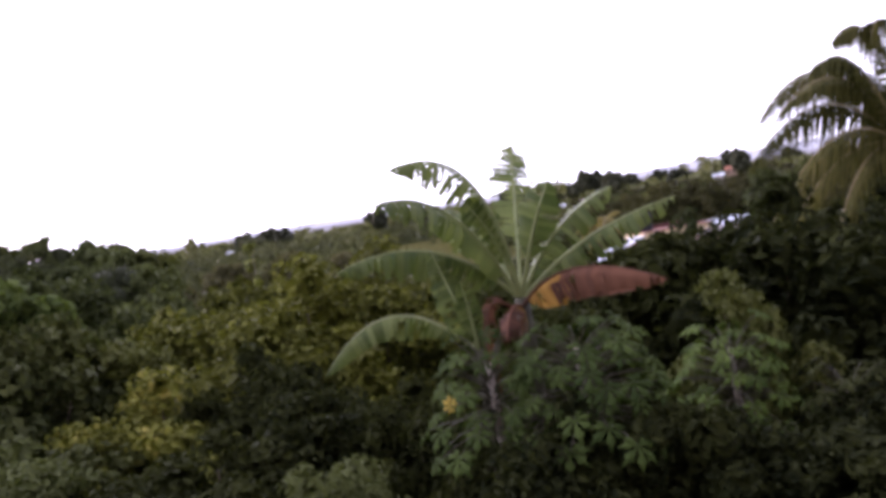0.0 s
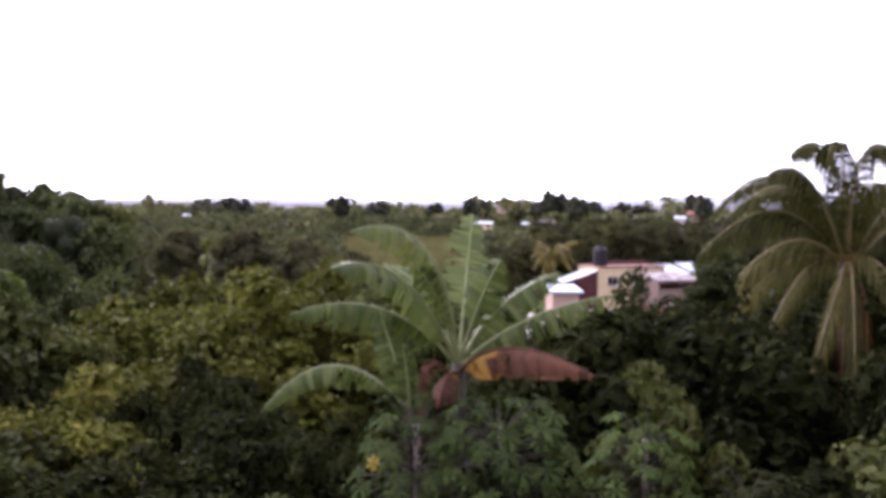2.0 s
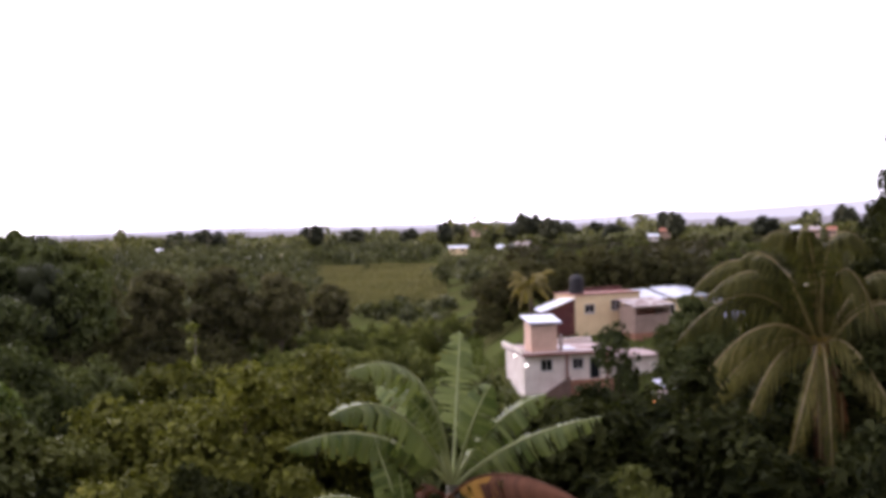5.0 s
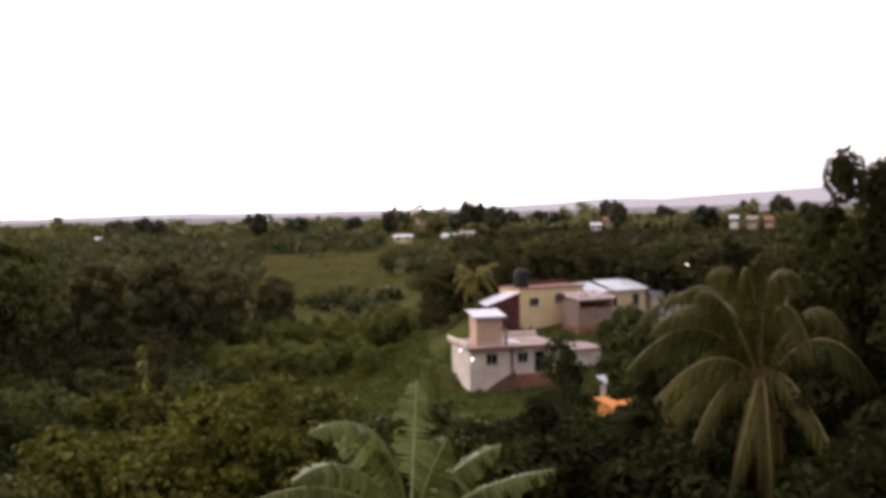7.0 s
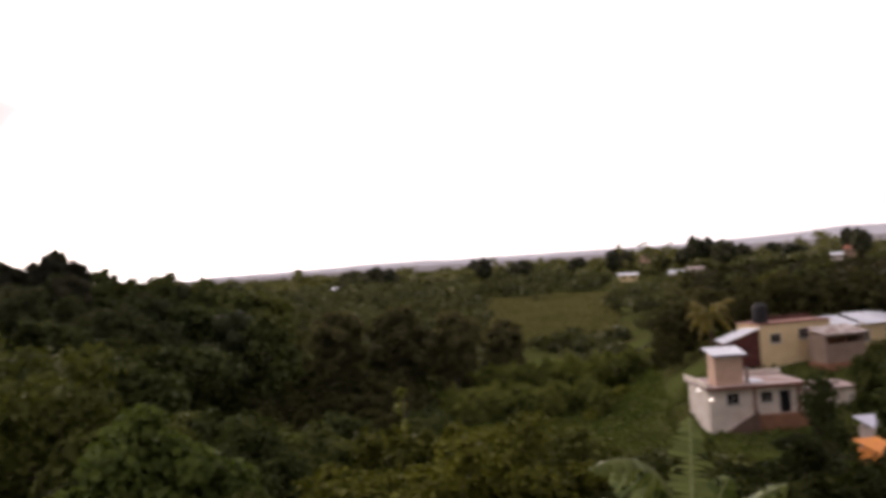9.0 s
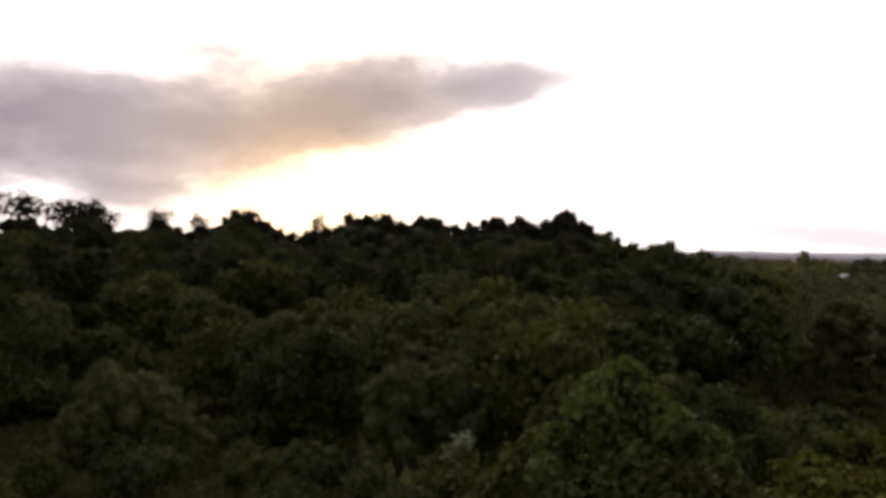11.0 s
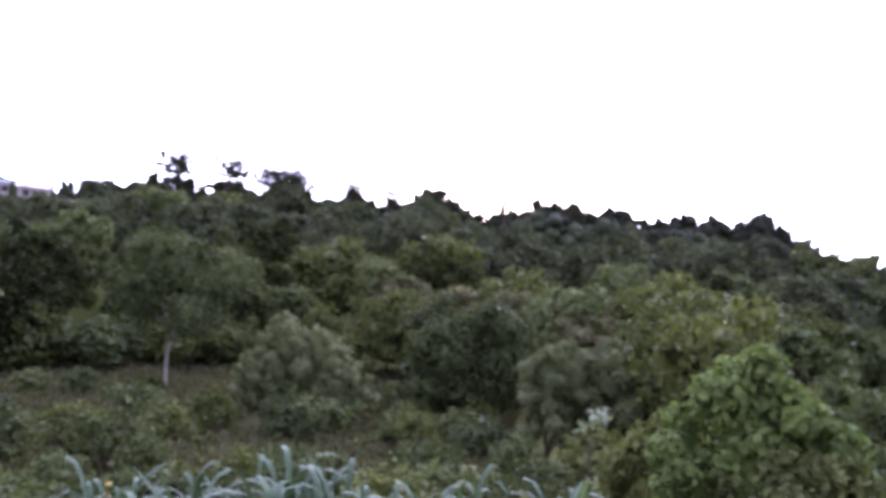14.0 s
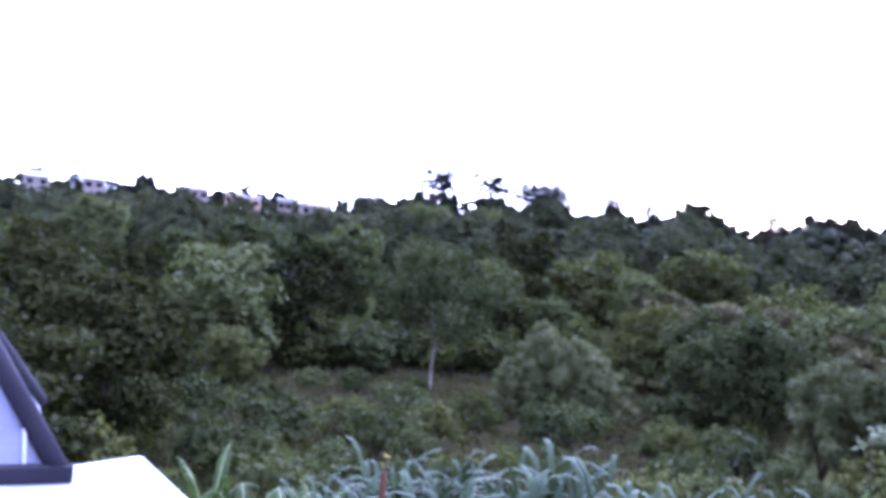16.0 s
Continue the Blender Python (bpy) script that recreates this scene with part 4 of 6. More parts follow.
def build_near_bushes():
    """Bushes and small trees round the near yard: azimuth, distance, top height, width."""
    models = {
        "light": [tree_model(60 + i, 4.0, 3.6, 0.05, 56, 8000, 0.125, 0.085, LEAF_BUSH, BARK, "dense yellow-green bush in the near hedge", "bush", "bush") for i in range(2)],
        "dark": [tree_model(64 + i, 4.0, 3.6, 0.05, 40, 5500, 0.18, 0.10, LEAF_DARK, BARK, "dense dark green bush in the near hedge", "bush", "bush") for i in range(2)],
        "mid": [tree_model(68 + i, 4.0, 3.6, 0.05, 34, 5500, 0.18, 0.12, LEAF_MID, BARK, "green leafy bush in the near hedge", "bush", "bush") for i in range(2)],
        "grey": [tree_model(72, 4.0, 3.4, 0.05, 36, 5500, 0.17, 0.07, LEAF_GREY, BARK, "pale grey-green bush in the near hedge", "bush", "bush")],
    }
    i = 0
    # two lighter belts of bushes across the valley
    belt = [tree_model(74 + k, 4.0, 4.6, 0.05, 30, 2600, 0.26, 0.16, LEAF_BELT, BARK, "pale yellowish green bush across the valley", "bush", "bush") for k in range(2)]
    for k in range(33):
        if k < 21:
            az, rad, drop = 5.6 - 0.70 * k, 141 + 5 * math.sin(k * 2.1), 6.6 - 0.045 * k
        else:
            az, rad, drop = 6.6 - 0.80 * (k - 21), 117 + 4 * math.sin(k * 1.3), 7.7
        x, y, z = place_at(az, rad)
        top = 7.0 - rad * math.tan(radians(drop)) + 0.6 * math.sin(k * 3.7)
        stand(belt[k % 2], x, y, max(top - z, 1.8) / 3.9, 1.0 + 0.25 * math.sin(k * 1.7), turn=k * 71, group="belts of bushes across the valley")
    for m in belt:
        discard(m)
    for kind, az, rad, top, wide in (
            ("light", 9.5, 16.2, 3.25, 4.4), ("light", 15.5, 17.0, 3.2, 4.2), ("light", 4.0, 17.5, 3.3, 4.0), ("light", 12.5, 20.5, 3.4, 4.6), ("mid", 20.0, 15.2, 2.7, 3.6),
            ("grey", 22.5, 19.5, 4.0, 4.0), ("grey", 18.0, 22.0, 3.2, 4.2), ("light", 6.5, 22.0, 3.0, 4.4), ("mid", 0.5, 20.5, 2.6, 4.4), ("mid", -4.0, 18.0, 2.8, 4.2),
            ("grey", 9.0, 8.6, 2.15, 1.9), ("dark", 13.5, 11.0, 1.7, 3.0), ("dark", 6.5, 12.6, 1.7, 2.6), ("dark", 18.0, 10.5, 1.5, 3.0), ("mid", 22.0, 12.5, 1.9, 3.2),
            ("dark", -12.5, 14.2, 3.4, 4.0), ("dark", -18.5, 13.8, 3.5, 4.2), ("dark", -8.0, 13.4, 2.9, 3.4), ("mid", -16.0, 11.4, 2.75, 1.8), ("dark", -23.0, 16.5, 3.3, 4.2),
            ("dark", -13.0, 10.3, 1.6, 2.8), ("dark", -20.0, 10.0, 1.7, 3.0), ("dark", -26.0, 10.6, 2.0, 3.0), ("mid", -32.0, 11.0, 2.6, 3.0), ("dark", -5.0, 9.0, 1.2, 2.6),
            ("dark", 1.5, 8.6, 1.2, 2.4), ("dark", -5.0, 8.6, 2.25, 2.0), ("dark", -9.5, 8.8, 2.3, 2.2), ("dark", -0.5, 8.9, 1.9, 1.6), ("mid", -1.0, 8.0, 1.3, 1.6), ("dark", -15.0, 9.2, 1.9, 2.2), ("dark", -28.0, 8.6, 1.9, 2.6), ("dark", -22.0, 7.8, 1.4, 2.6), ("dark", -36.0, 9.5, 2.4, 3.4), ("dark", -14.0, 7.6, 1.0, 2.4),
            # first six: dark-leaved bushes added as the shade at the hedge's foot
            ("dark", 9.0, 11.4, 2.35, 2.4), ("dark", 15.5, 10.6, 2.1, 2.6), ("dark", 21.0, 10.0, 2.0, 2.6), ("dark", 3.8, 10.8, 2.2, 2.0), ("dark", 25.5, 9.6, 1.9, 2.6), ("dark", 12.0, 13.4, 2.5, 2.6), ("mid", 25.0, 14.6, 3.3, 3.2), ("mid", 33.0, 17.5, 3.0, 2.8), ("mid", 22.0, 9.0, 1.9, 2.6),
            ("light", 18.5, 13.0, 2.4, 3.2), ("mid", 30.0, 12.0, 2.2, 2.6), ("grey", 26.0, 11.6, 2.3, 2.6), ("dark", 29.0, 20.0, 3.2, 4.0), ("mid", 26.0, 23.0, 3.0, 3.6),
            ("grey", 34.0, 12.2, 1.6, 2.0), ("mid", 24.0, 28.0, 2.6, 4.4), ("mid", 18.5, 27.5, 2.0, 5.0), ("light", 11.0, 27.0, 1.4, 4.6), ("mid", 4.0, 28.0, 0.8, 5.0),
            ("light", -2.0, 26.0, 0.8, 4.4), ("mid", 15.0, 33.0, 0.6, 5.0), ("light", 8.0, 35.0, -0.6, 5.0), ("mid", -7.0, 24.0, 1.4, 4.6), ("dark", -12.0, 22.0, 2.0, 4.6),
            ("dark", -18.0, 21.5, 2.4, 4.8), ("dark", -25.0, 23.0, 3.0, 5.0), ("dark", -15.0, 31.0, -0.5, 5.4), ("mid", -9.0, 33.0, -1.8, 5.0), ("dark", -21.0, 32.0, 0.5, 6.0),
            ("dark", -27.0, 36.0, 2.0, 7.0), ("dark", -32.0, 24.0, 4.0, 6.0), ("dark", -34.5, 12.6, 3.4, 3.6), ("dark", -31.0, 13.2, 2.6, 2.6), ("dark", -38.0, 12.0, 4.2, 3.6), ("dark", -22.6, 45.0, -1.6, 4.6), ("dark", -25.5, 52.0, -0.6, 7.0), ("mid", -13.0, 43.0, -4.0, 4.6),
            ("dark", -14.6, 86.0, -5.9, 2.2), ("mid", -17.8, 84.0, -2.2, 5.0), ("dark", -19.5, 78.0, -3.8, 5.0), ("dark", -22.0, 88.0, -1.5, 6.0), ("mid", -16.0, 74.0, -6.9, 4.0), ("dark", -13.2, 70.0, -6.6, 4.0), ("dark", -14.4, 60.0, -5.6, 3.4), ("dark", -19.4, 60.0, -4.4, 2.6), ("dark", -14.6, 53.0, -5.6, 2.4), ("dark", -19.0, 66.0, -4.6, 4.0), ("mid", -10.5, 56.0, -6.4, 4.0), ("dark", -21.0, 72.0, -3.4, 5.0), ("dark", -13.0, 122.0, 0.6, 7.0), ("dark", -17.0, 126.0, 0.6, 7.0), ("dark", -20.0, 130.0, 0.8, 8.0), ("dark", -23.0, 108.0, -0.6, 7.0), ("mid", -23.5, 96.0, -1.4, 6.0), ("dark", 84.0, 26.0, 3.2, 5.0), ("dark", 88.0, 31.0, 3.6, 6.5), ("dark", 80.0, 33.0, 0.6, 3.2), ("dark", 92.0, 20.0, 3.0, 5.0), ("mid", 76.0, 40.0, -0.2, 3.4)):
        x, y, z = place_at(az, rad)
        h = top - z
        stand(models[kind][i % len(models[kind])], x, y, h / 4.0 / 0.93, wide / 3.6, turn=i * 67 % 360, group="bushes round the near yard")
        i += 1
    for group in models.values():
        for m in group:
            discard(m)


def build_special_trees():
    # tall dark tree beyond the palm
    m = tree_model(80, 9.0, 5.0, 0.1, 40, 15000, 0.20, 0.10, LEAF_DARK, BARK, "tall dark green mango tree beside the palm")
    for az, rad, top, wide, turn in ((-33.6, 17.2, 7.7, 0.78, 20), (-31.4, 16.4, 7.8, 0.55, 100), (-32.9, 16.8, 7.6, 0.6, 45), (-32.4, 19.5, 7.4, 0.8, 270), (-31.8, 16.6, 4.9, 0.5, 330), (-34.6, 15.6, 5.8, 0.85, 160), (-40.0, 14.2, 6.4, 0.9, 60), (-38.5, 16.8, 8.6, 0.8, 140), (-44.5, 16.0, 9.6, 1.0, 250), (-32.5, 24.0, 6.6, 0.9, 80), (-37.0, 13.5, 5.0, 0.7, 310), (-31.5, 14.0, 3.6, 0.5, 200)):
        x, y, z = place_at(az, rad)
        stand(m, x, y, (top - z) / 9.2, wide, turn=turn, group="dark trees beside the palm")
    discard(m)
    # tree with a bare pale trunk in the meadow
    m = tree_model(83, 8.0, 8.4, 2.7, 40, 7000, 0.23, 0.14, LEAF_ROUND, BARK_PALE, "single tree with a bare pale trunk in the meadow", fill=0.14, stout=0.5)
    x, y = -42.3, 21.3
    stand(m, x, y, 7.6 / 8.0, 0.92, turn=30)
    discard(m)
    # a slim tree with a bare trunk before the houses
    m = tree_model(82, 6.7, 2.5, 2.9, 30, 4200, 0.18, 0.13, LEAF_ROUND, BARK, "slim clumpy green tree with a bare trunk before the houses")
    for az, rad, top, wide, turn in ((-19.1, 27.4, 4.35, 0.95, 50),):
        x, y, z = place_at(az, rad)
        stand(m, x, y, (top - z) / 6.7, wide, turn=turn, group="slim trees before the houses")
    discard(m)
    m = tree_model(81, 6.0, 2.2, 2.2, 13, 900, 0.19, 0.12, LEAF_ROUND, BARK, "thin sparse young tree before the white house", fill=0.05, stout=0.6)
    x, y, z = place_at(-14.2, 28.0)
    stand(m, x, y, (3.4 - z) / 6.0, 0.62, turn=160)
    discard(m)
    # a clumpy bright tree out of the hedge, with two lower ones beside it
    m = tree_model(76, 5.8, 3.2, 0.4, 36, 7000, 0.19, 0.14, LEAF_BROAD, BARK, "clumpy bright green tree rising out of the hedge")
    for az, rad, top, wide, turn in ((28.0, 15.8, 5.45, 0.90, 15), (30.8, 15.2, 3.9, 0.75, 120), (25.4, 16.4, 4.4, 0.85, 230)):
        x, y, z = place_at(az, rad)
        stand(m, x, y, (top - z) / 5.7, wide, turn=turn, group="bright trees in the hedge")
    discard(m)
    # dark round tree
    m = tree_model(84, 6.2, 6.8, 0.1, 44, 7500, 0.22, 0.15, LEAF_ROUND, BARK, "dark green round-crowned tree at the field's edge")
    x, y = -32.8, 32.4
    stand(m, x, y, 1.03, 1.05, turn=10)
    discard(m)
    # great bamboo clumps across the valley
    m = tree_model(86, 14.0, 10.0, 0.3, 60, 6500, 0.85, 0.30, LEAF_BAMBOO, BARK_PALE, "huge rounded olive-brown bamboo clump in the valley", "bamboo_clump", "bamboo")
    for az, rad, top, wide in ((6.2, 138, 1.2, 0.85), (9.6, 134, 2.6, 1.0), (13.4, 138, 2.2, 1.0), (16.6, 146, 1.0, 0.8), (3.2, 150, -1.5, 0.7), (36.0, 60, 3.2, 0.55), (39.0, 54, 2.4, 0.5), (42.5, 58, 3.0, 0.6), (46.5, 62, 2.6, 0.55), (33.0, 52, 2.8, 0.5), (50.0, 66, 2.6, 0.5), (30.0, 64, 3.4, 0.6), (37.0, 46, 1.6, 0.42)):
        x, y, z = place_at(az, rad)
        stand(m, x, y, (top - z) / 14.0, wide, turn=az * 31, group="bamboo clumps in the valley")
    discard(m)
    # a slender shoot that stands out of the bushes
    x, y, z = -4.36, 20.66, float(land(-4.36, 20.66))
    shoot = thing("sapling", (x, y, z), "slender sapling shoot rising above the hedge", "sapling")
    r = np.random.default_rng(85)
    top = 4.17 - z
    pts = bend((0, 0, -0.2), (0.06, 0, top * 0.55), (0.10, 0, top), 9)
    v, f = tube(pts, np.linspace(0.035, 0.008, 9), 6)
    child("stem", mesh_from("stem", v, f, BARK_PALE, True), shoot)
    ls = [(0.07 + r.normal() * 0.05, r.normal() * 0.05, q, 0.10, 0.10, 0.12) for q in np.linspace(top * 0.55, top, 8)]
    v, f = leaf_cloud(r, ls, 120, 0.20, 0.10)
    child("leaves", mesh_from("leaves", v, f, LEAF_SHOOT), shoot)
    # a bare pole in the grass
    x, y = -3.99, 49.5
    z = float(land(x, y))
    pole = thing("pole", (x, y, z), "thin bare wooden pole standing in the grass", "pole")
    v, f = tube(bend((0, 0, -0.3), (0.12, 0, 2.1), (-0.08, 0, 4.2), 6), np.linspace(0.11, 0.07, 6), 7)
    child("shaft", mesh_from("shaft", v, f, BARK_PALE, True), pole)


def cane_model(seed, height, blades, spread, label, material=LEAF_CANE, name="cane_clump", category="sugar cane", bunch=0.16, wide=0.042):
    """A clump of cane: upright stalks with long arching blades."""
    r = np.random.default_rng(seed)
    clump = thing(name, (0, 0, 0), label, category)
    for i in range(blades):
        v, f = [], []
        a = r.uniform(0, 2 * np.pi)
        d = np.array((math.cos(a), math.sin(a), 0))
        base = np.array((r.normal() * bunch, r.normal() * bunch, height * r.uniform(0.1, 0.55)))
        reach = spread * r.uniform(0.45, 1.0)
        peak = base + d * reach * 0.45 + (0, 0, height * r.uniform(0.26, 0.44))
        tip = base + d * reach + (0, 0, height * r.uniform(0.05, 0.50))
        n = 7
        p = bend(base, peak, tip, n)
        t = unit(np.gradient(p, axis=0))
        s = unit(np.cross(t, (0, 0, 1.0)))
        w = wide * np.sin(np.pi * np.clip(np.linspace(0.12, 0.99, n), 0, 1)) ** 0.7
        b = len(v)
        for k in range(n):
            v += [p[k] - s[k] * w[k], p[k] + s[k] * w[k]]
        f += [[b + 2 * k, b + 2 * k + 1, b + 2 * k + 3, b + 2 * k + 2] for k in range(n - 1)]
        child("blade", mesh_from("blade", np.array(v), f, material, True), clump)
        if i % 7 == 0:
            sv, sf = tube([(base[0], base[1], -0.2), base + (0, 0, 0.2)], [0.022, 0.014], 5)
            child("stalk", mesh_from("stalk", sv, sf, RIB, True), clump)
    return clump


def build_cane():
    models = [cane_model(90 + i, 2.5, 44, 1.25, "pale blue-green sugar cane clump with arching blades") for i in range(3)]
    r = random.Random(9)
    n = 0
    az = 33.0
    while az < 74:
        for rad in (r.uniform(11.6, 12.6), r.uniform(13.6, 15.2)):
            x, y, z = place_at(az + r.uniform(-1.2, 1.2), rad)
            s = r.uniform(0.85, 1.2)
            stand(models[n % 3], x, y, s, s * r.uniform(0.9, 1.2), turn=r.uniform(0, 360), group="row of sugar cane")
            n += 1
        az += 3.0
    for m in models:
        discard(m)
    # pale narrow-leaved bushes in the field
    pale = tree_model(95, 4.4, 3.2, 0.05, 40, 6000, 0.36, 0.055, LEAF_REED, BARK, "pale narrow-leaved feathery bush in the overgrown field", "bush", "bush", droop=-0.9)
    for az, rad, top, wide in ((56.8, 41.5, 1.7, 0.95), (54.6, 42.0, 1.1, 0.95), (58.4, 40.5, 0.2, 0.7), (52.8, 41.0, 0.0, 0.8), (40.0, 35.0, 2.6, 1.0), (36.5, 36.0, 2.8, 1.1)):
        x, y, z = place_at(az, rad)
        stand(pale, x, y, (top - z) / 4.3, wide, turn=az * 37, group="pale bushes in the field")
    discard(pale)
    # young bananas at the end of the row
    rr = np.random.default_rng(97)
    for az, rad, top in ((77.5, 11.6, 2.4), (75.0, 12.2, 2.2), (79.5, 12.4, 2.5), (72.5, 12.8, 2.1), (82.0, 12.0, 2.3)):
        x, y, z = place_at(az, rad)
        p = thing("banana_plant", (x, y, z), "young banana plant with upright green leaves", "banana plant", "young bananas by the cane")
        h = top - z
        v, f = tube(bend((0, 0, -0.2), (0.02, 0, h * 0.25), (0, 0, h * 0.5), 6), np.linspace(0.08, 0.045, 6), 9)
        child("pseudostem", mesh_from("pseudostem", v, f, STEM, True), p)
        for k in range(5):
            a = k * 2.4 + az
            d = np.array((math.cos(a), math.sin(a), 0))
            blade_leaf(rr, np.array((0, 0, h * 0.48)), d * 0.22 + (0, 0, h * 0.8), d * rr.uniform(0.3, 0.75) + (0, 0, h * rr.uniform(0.85, 1.0)), d * -1 + (0, 0, 0.4), 0.13, "leaf", p, LEAF_YOUNG, droop=0.35, tears=0.3, n=14)
    # one young leaf that stands upright by itself
    x, y = -7.92, 9.94
    z = float(land(x, y))
    p = thing("banana_plant", (x, y, z), "banana sucker with one upright bright green leaf", "banana plant")
    v, f = tube([(0, 0, -0.2), (0.01, 0, 0.9), (0, 0, 1.9)], [0.06, 0.05, 0.035], 9)
    child("pseudostem", mesh_from("pseudostem", v, f, STEM, True), p)
    blade_leaf(rr, np.array((0, 0, 1.8)), np.array((0.02, 0, 2.6)), np.array((0.06, 0.05, 3.25)), (0.4, -1, 0.1), 0.11, "leaf", p, LEAF_YOUNG, droop=0.25, tears=0.1, n=14)
    blade_leaf(rr, np.array((0, 0, 1.7)), np.array((-0.3, -0.1, 2.2)), np.array((-0.8, -0.2, 2.1)), (0.1, -0.3, 1), 0.13, "leaf", p, LEAF_YOUNG, droop=0.7, tears=0.3, n=14)
    # a pale variegated plant among the bushes
    x, y = -12.41, 15.95
    z = float(land(x, y))
    pale = thing("shrub", (x, y, z), "thin-stemmed shrub with pale variegated leaves on top", "shrub")
    v, f = tube(bend((0, 0, -0.2), (0.05, 0, 1.2), (0, 0, 2.5 - z), 6), np.linspace(0.03, 0.012, 6), 6)
    child("stem", mesh_from("stem", v, f, BARK, True), pale)
    v, f = leaf_cloud(rr, [(rr.normal() * 0.22, rr.normal() * 0.22, 2.55 - z + rr.normal() * 0.12, 0.15, 0.15, 0.15) for _ in range(7)], 60, 0.26, 0.06, droop=-0.6)
    child("leaves", mesh_from("leaves", v, f, LEAF_PALE), pale)
    # a plant with a yellowed top
    x, y = -10.24, 3.92
    build_papaya(98, x, y, 3.05, 0.08, 4, 0.15, "small leaning plant with a yellowed top", LEAF_BROWN, LEAF_YELLOW)


build_banana()
build_palm()
build_papaya(31, 0.20, 9.2, 3.10, 0.72, 64, 0.36, "papaya tree with large lobed leaves, one yellowed", yellow=((-0.20, 8.46, 2.64),))
build_papaya(32, 1.05, 9.0, 3.15, 0.92, 96, 0.38, "papaya tree with dark green lobed leaves")
build_papaya(33, 2.85, 10.3, 2.68, 0.80, 72, 0.36, "papaya tree with bright green lobed leaves", material=LEAF_LIME)
# this papaya's shade is put into its leaf colour
build_papaya(34, 3.9, 9.8, 2.20, 0.75, 50, 0.38, "papaya tree with lobed leaves coloured dark for shade", material=LEAF_DARK)
build_near_bushes()
build_special_trees()
build_cane()


# ---- buildings ----
WALL_WHITE = rough_material("pinkish_white_render", (0.88, 0.82, 0.75), (0.64, 0.55, 0.48), 0.9, 14, 0.9, 0.3)
WALL_PEACH = rough_material("peach_render", (0.70, 0.50, 0.38), (0.55, 0.37, 0.28), 1.2, 14, 0.9, 0.3)
WALL_YELLOW = rough_material("yellow_render", (0.86, 0.70, 0.42), (0.72, 0.56, 0.32), 0.8, 14, 0.9, 0.3)
WALL_GREY = rough_material("grey_block", (0.42, 0.36, 0.33), (0.28, 0.23, 0.21), 1.0, 10, 0.95, 0.5)
WALL_BLOCK = rough_material("brownish_block", (0.40, 0.30, 0.24), (0.26, 0.19, 0.15), 1.0, 10, 0.95, 0.5)
STAIR = rough_material("weathered_stair", (0.22, 0.14, 0.11), (0.13, 0.085, 0.07), 1.4, 12, 0.95, 0.5)
WALL_RED = rough_material("dark_red_board", (0.14, 0.05, 0.04), (0.08, 0.03, 0.03), 1.0, 12, 0.85, 0.4)
EARTH = rough_material("red_earth_wall", (0.42, 0.21, 0.13), (0.25, 0.125, 0.085), 1.2, 10, 0.95, 0.6)
ROOF_SLAB = rough_material("stained_concrete_roof", (0.58, 0.50, 0.49), (0.30, 0.20, 0.18), 0.6, 6, 0.85, 0.4)
METAL_WHITE = rough_material("zinc_sheet", (0.68, 0.72, 0.80), (0.50, 0.53, 0.60), 0.7, 20, 0.45, 0.1, 0.15)
METAL_RUST = rough_material("rusty_zinc_sheet", (0.50, 0.44, 0.42), (0.13, 0.055, 0.04), 1.2, 5, 0.6, 0.2, 0.1, (0.42, 0.56))
METAL_BLUE = rough_material("bluish_roof_sheet", (0.50, 0.52, 0.62), (0.36, 0.37, 0.47), 0.8, 18, 0.5, 0.15, 0.1)
HIP_SHEET = rough_material("blue_grey_roof_sheet", (0.20, 0.21, 0.28), (0.13, 0.14, 0.19), 1.5, 18, 0.6, 0.15, 0.1)
FLASHING = rough_material("dark_roof_flashing", (0.022, 0.020, 0.028), (0.013, 0.012, 0.018), 2.0, 24, 0.95, 0.3)
TRIM_RED = rough_material("red_brown_trim", (0.30, 0.13, 0.10), (0.20, 0.09, 0.07), 2.0, 20, 0.8, 0.2)
PLASTIC_BLACK = rough_material("black_tank_plastic", (0.014, 0.014, 0.017), (0.009, 0.009, 0.011), 2.0, 20, 0.75, 0.05)
ORANGE = rough_material("orange_painted_wall", (0.72, 0.27, 0.05), (0.58, 0.20, 0.04), 1.2, 16, 0.8, 0.2)
TILE_RED = rough_material("red_tile_roof", (0.42, 0.17, 0.10), (0.28, 0.11, 0.07), 0.8, 8, 0.85, 0.4)
FRAME = rough_material("window_frame_paint", (0.62, 0.58, 0.54), (0.5, 0.46, 0.42), 2, 20, 0.6, 0.1)


def glass_material():
    m, n, link, bsdf, out = node_material("dark_window_glass")
    bsdf.inputs["Base Color"].default_value = (0.012, 0.013, 0.018, 1)
    bsdf.inputs["Roughness"].default_value = 0.15
    return m


def lamp_glow():
    m, n, link, bsdf, out = node_material("lit_bulb")
    glow = n.new("ShaderNodeEmission")
    glow.inputs["Color"].default_value, glow.inputs["Strength"].default_value = (1.0, 0.97, 0.92, 1), 6.0
    link.new(glow.outputs["Emission"], out.inputs["Surface"])
    return m


GLASS, GLOW = glass_material(), lamp_glow()


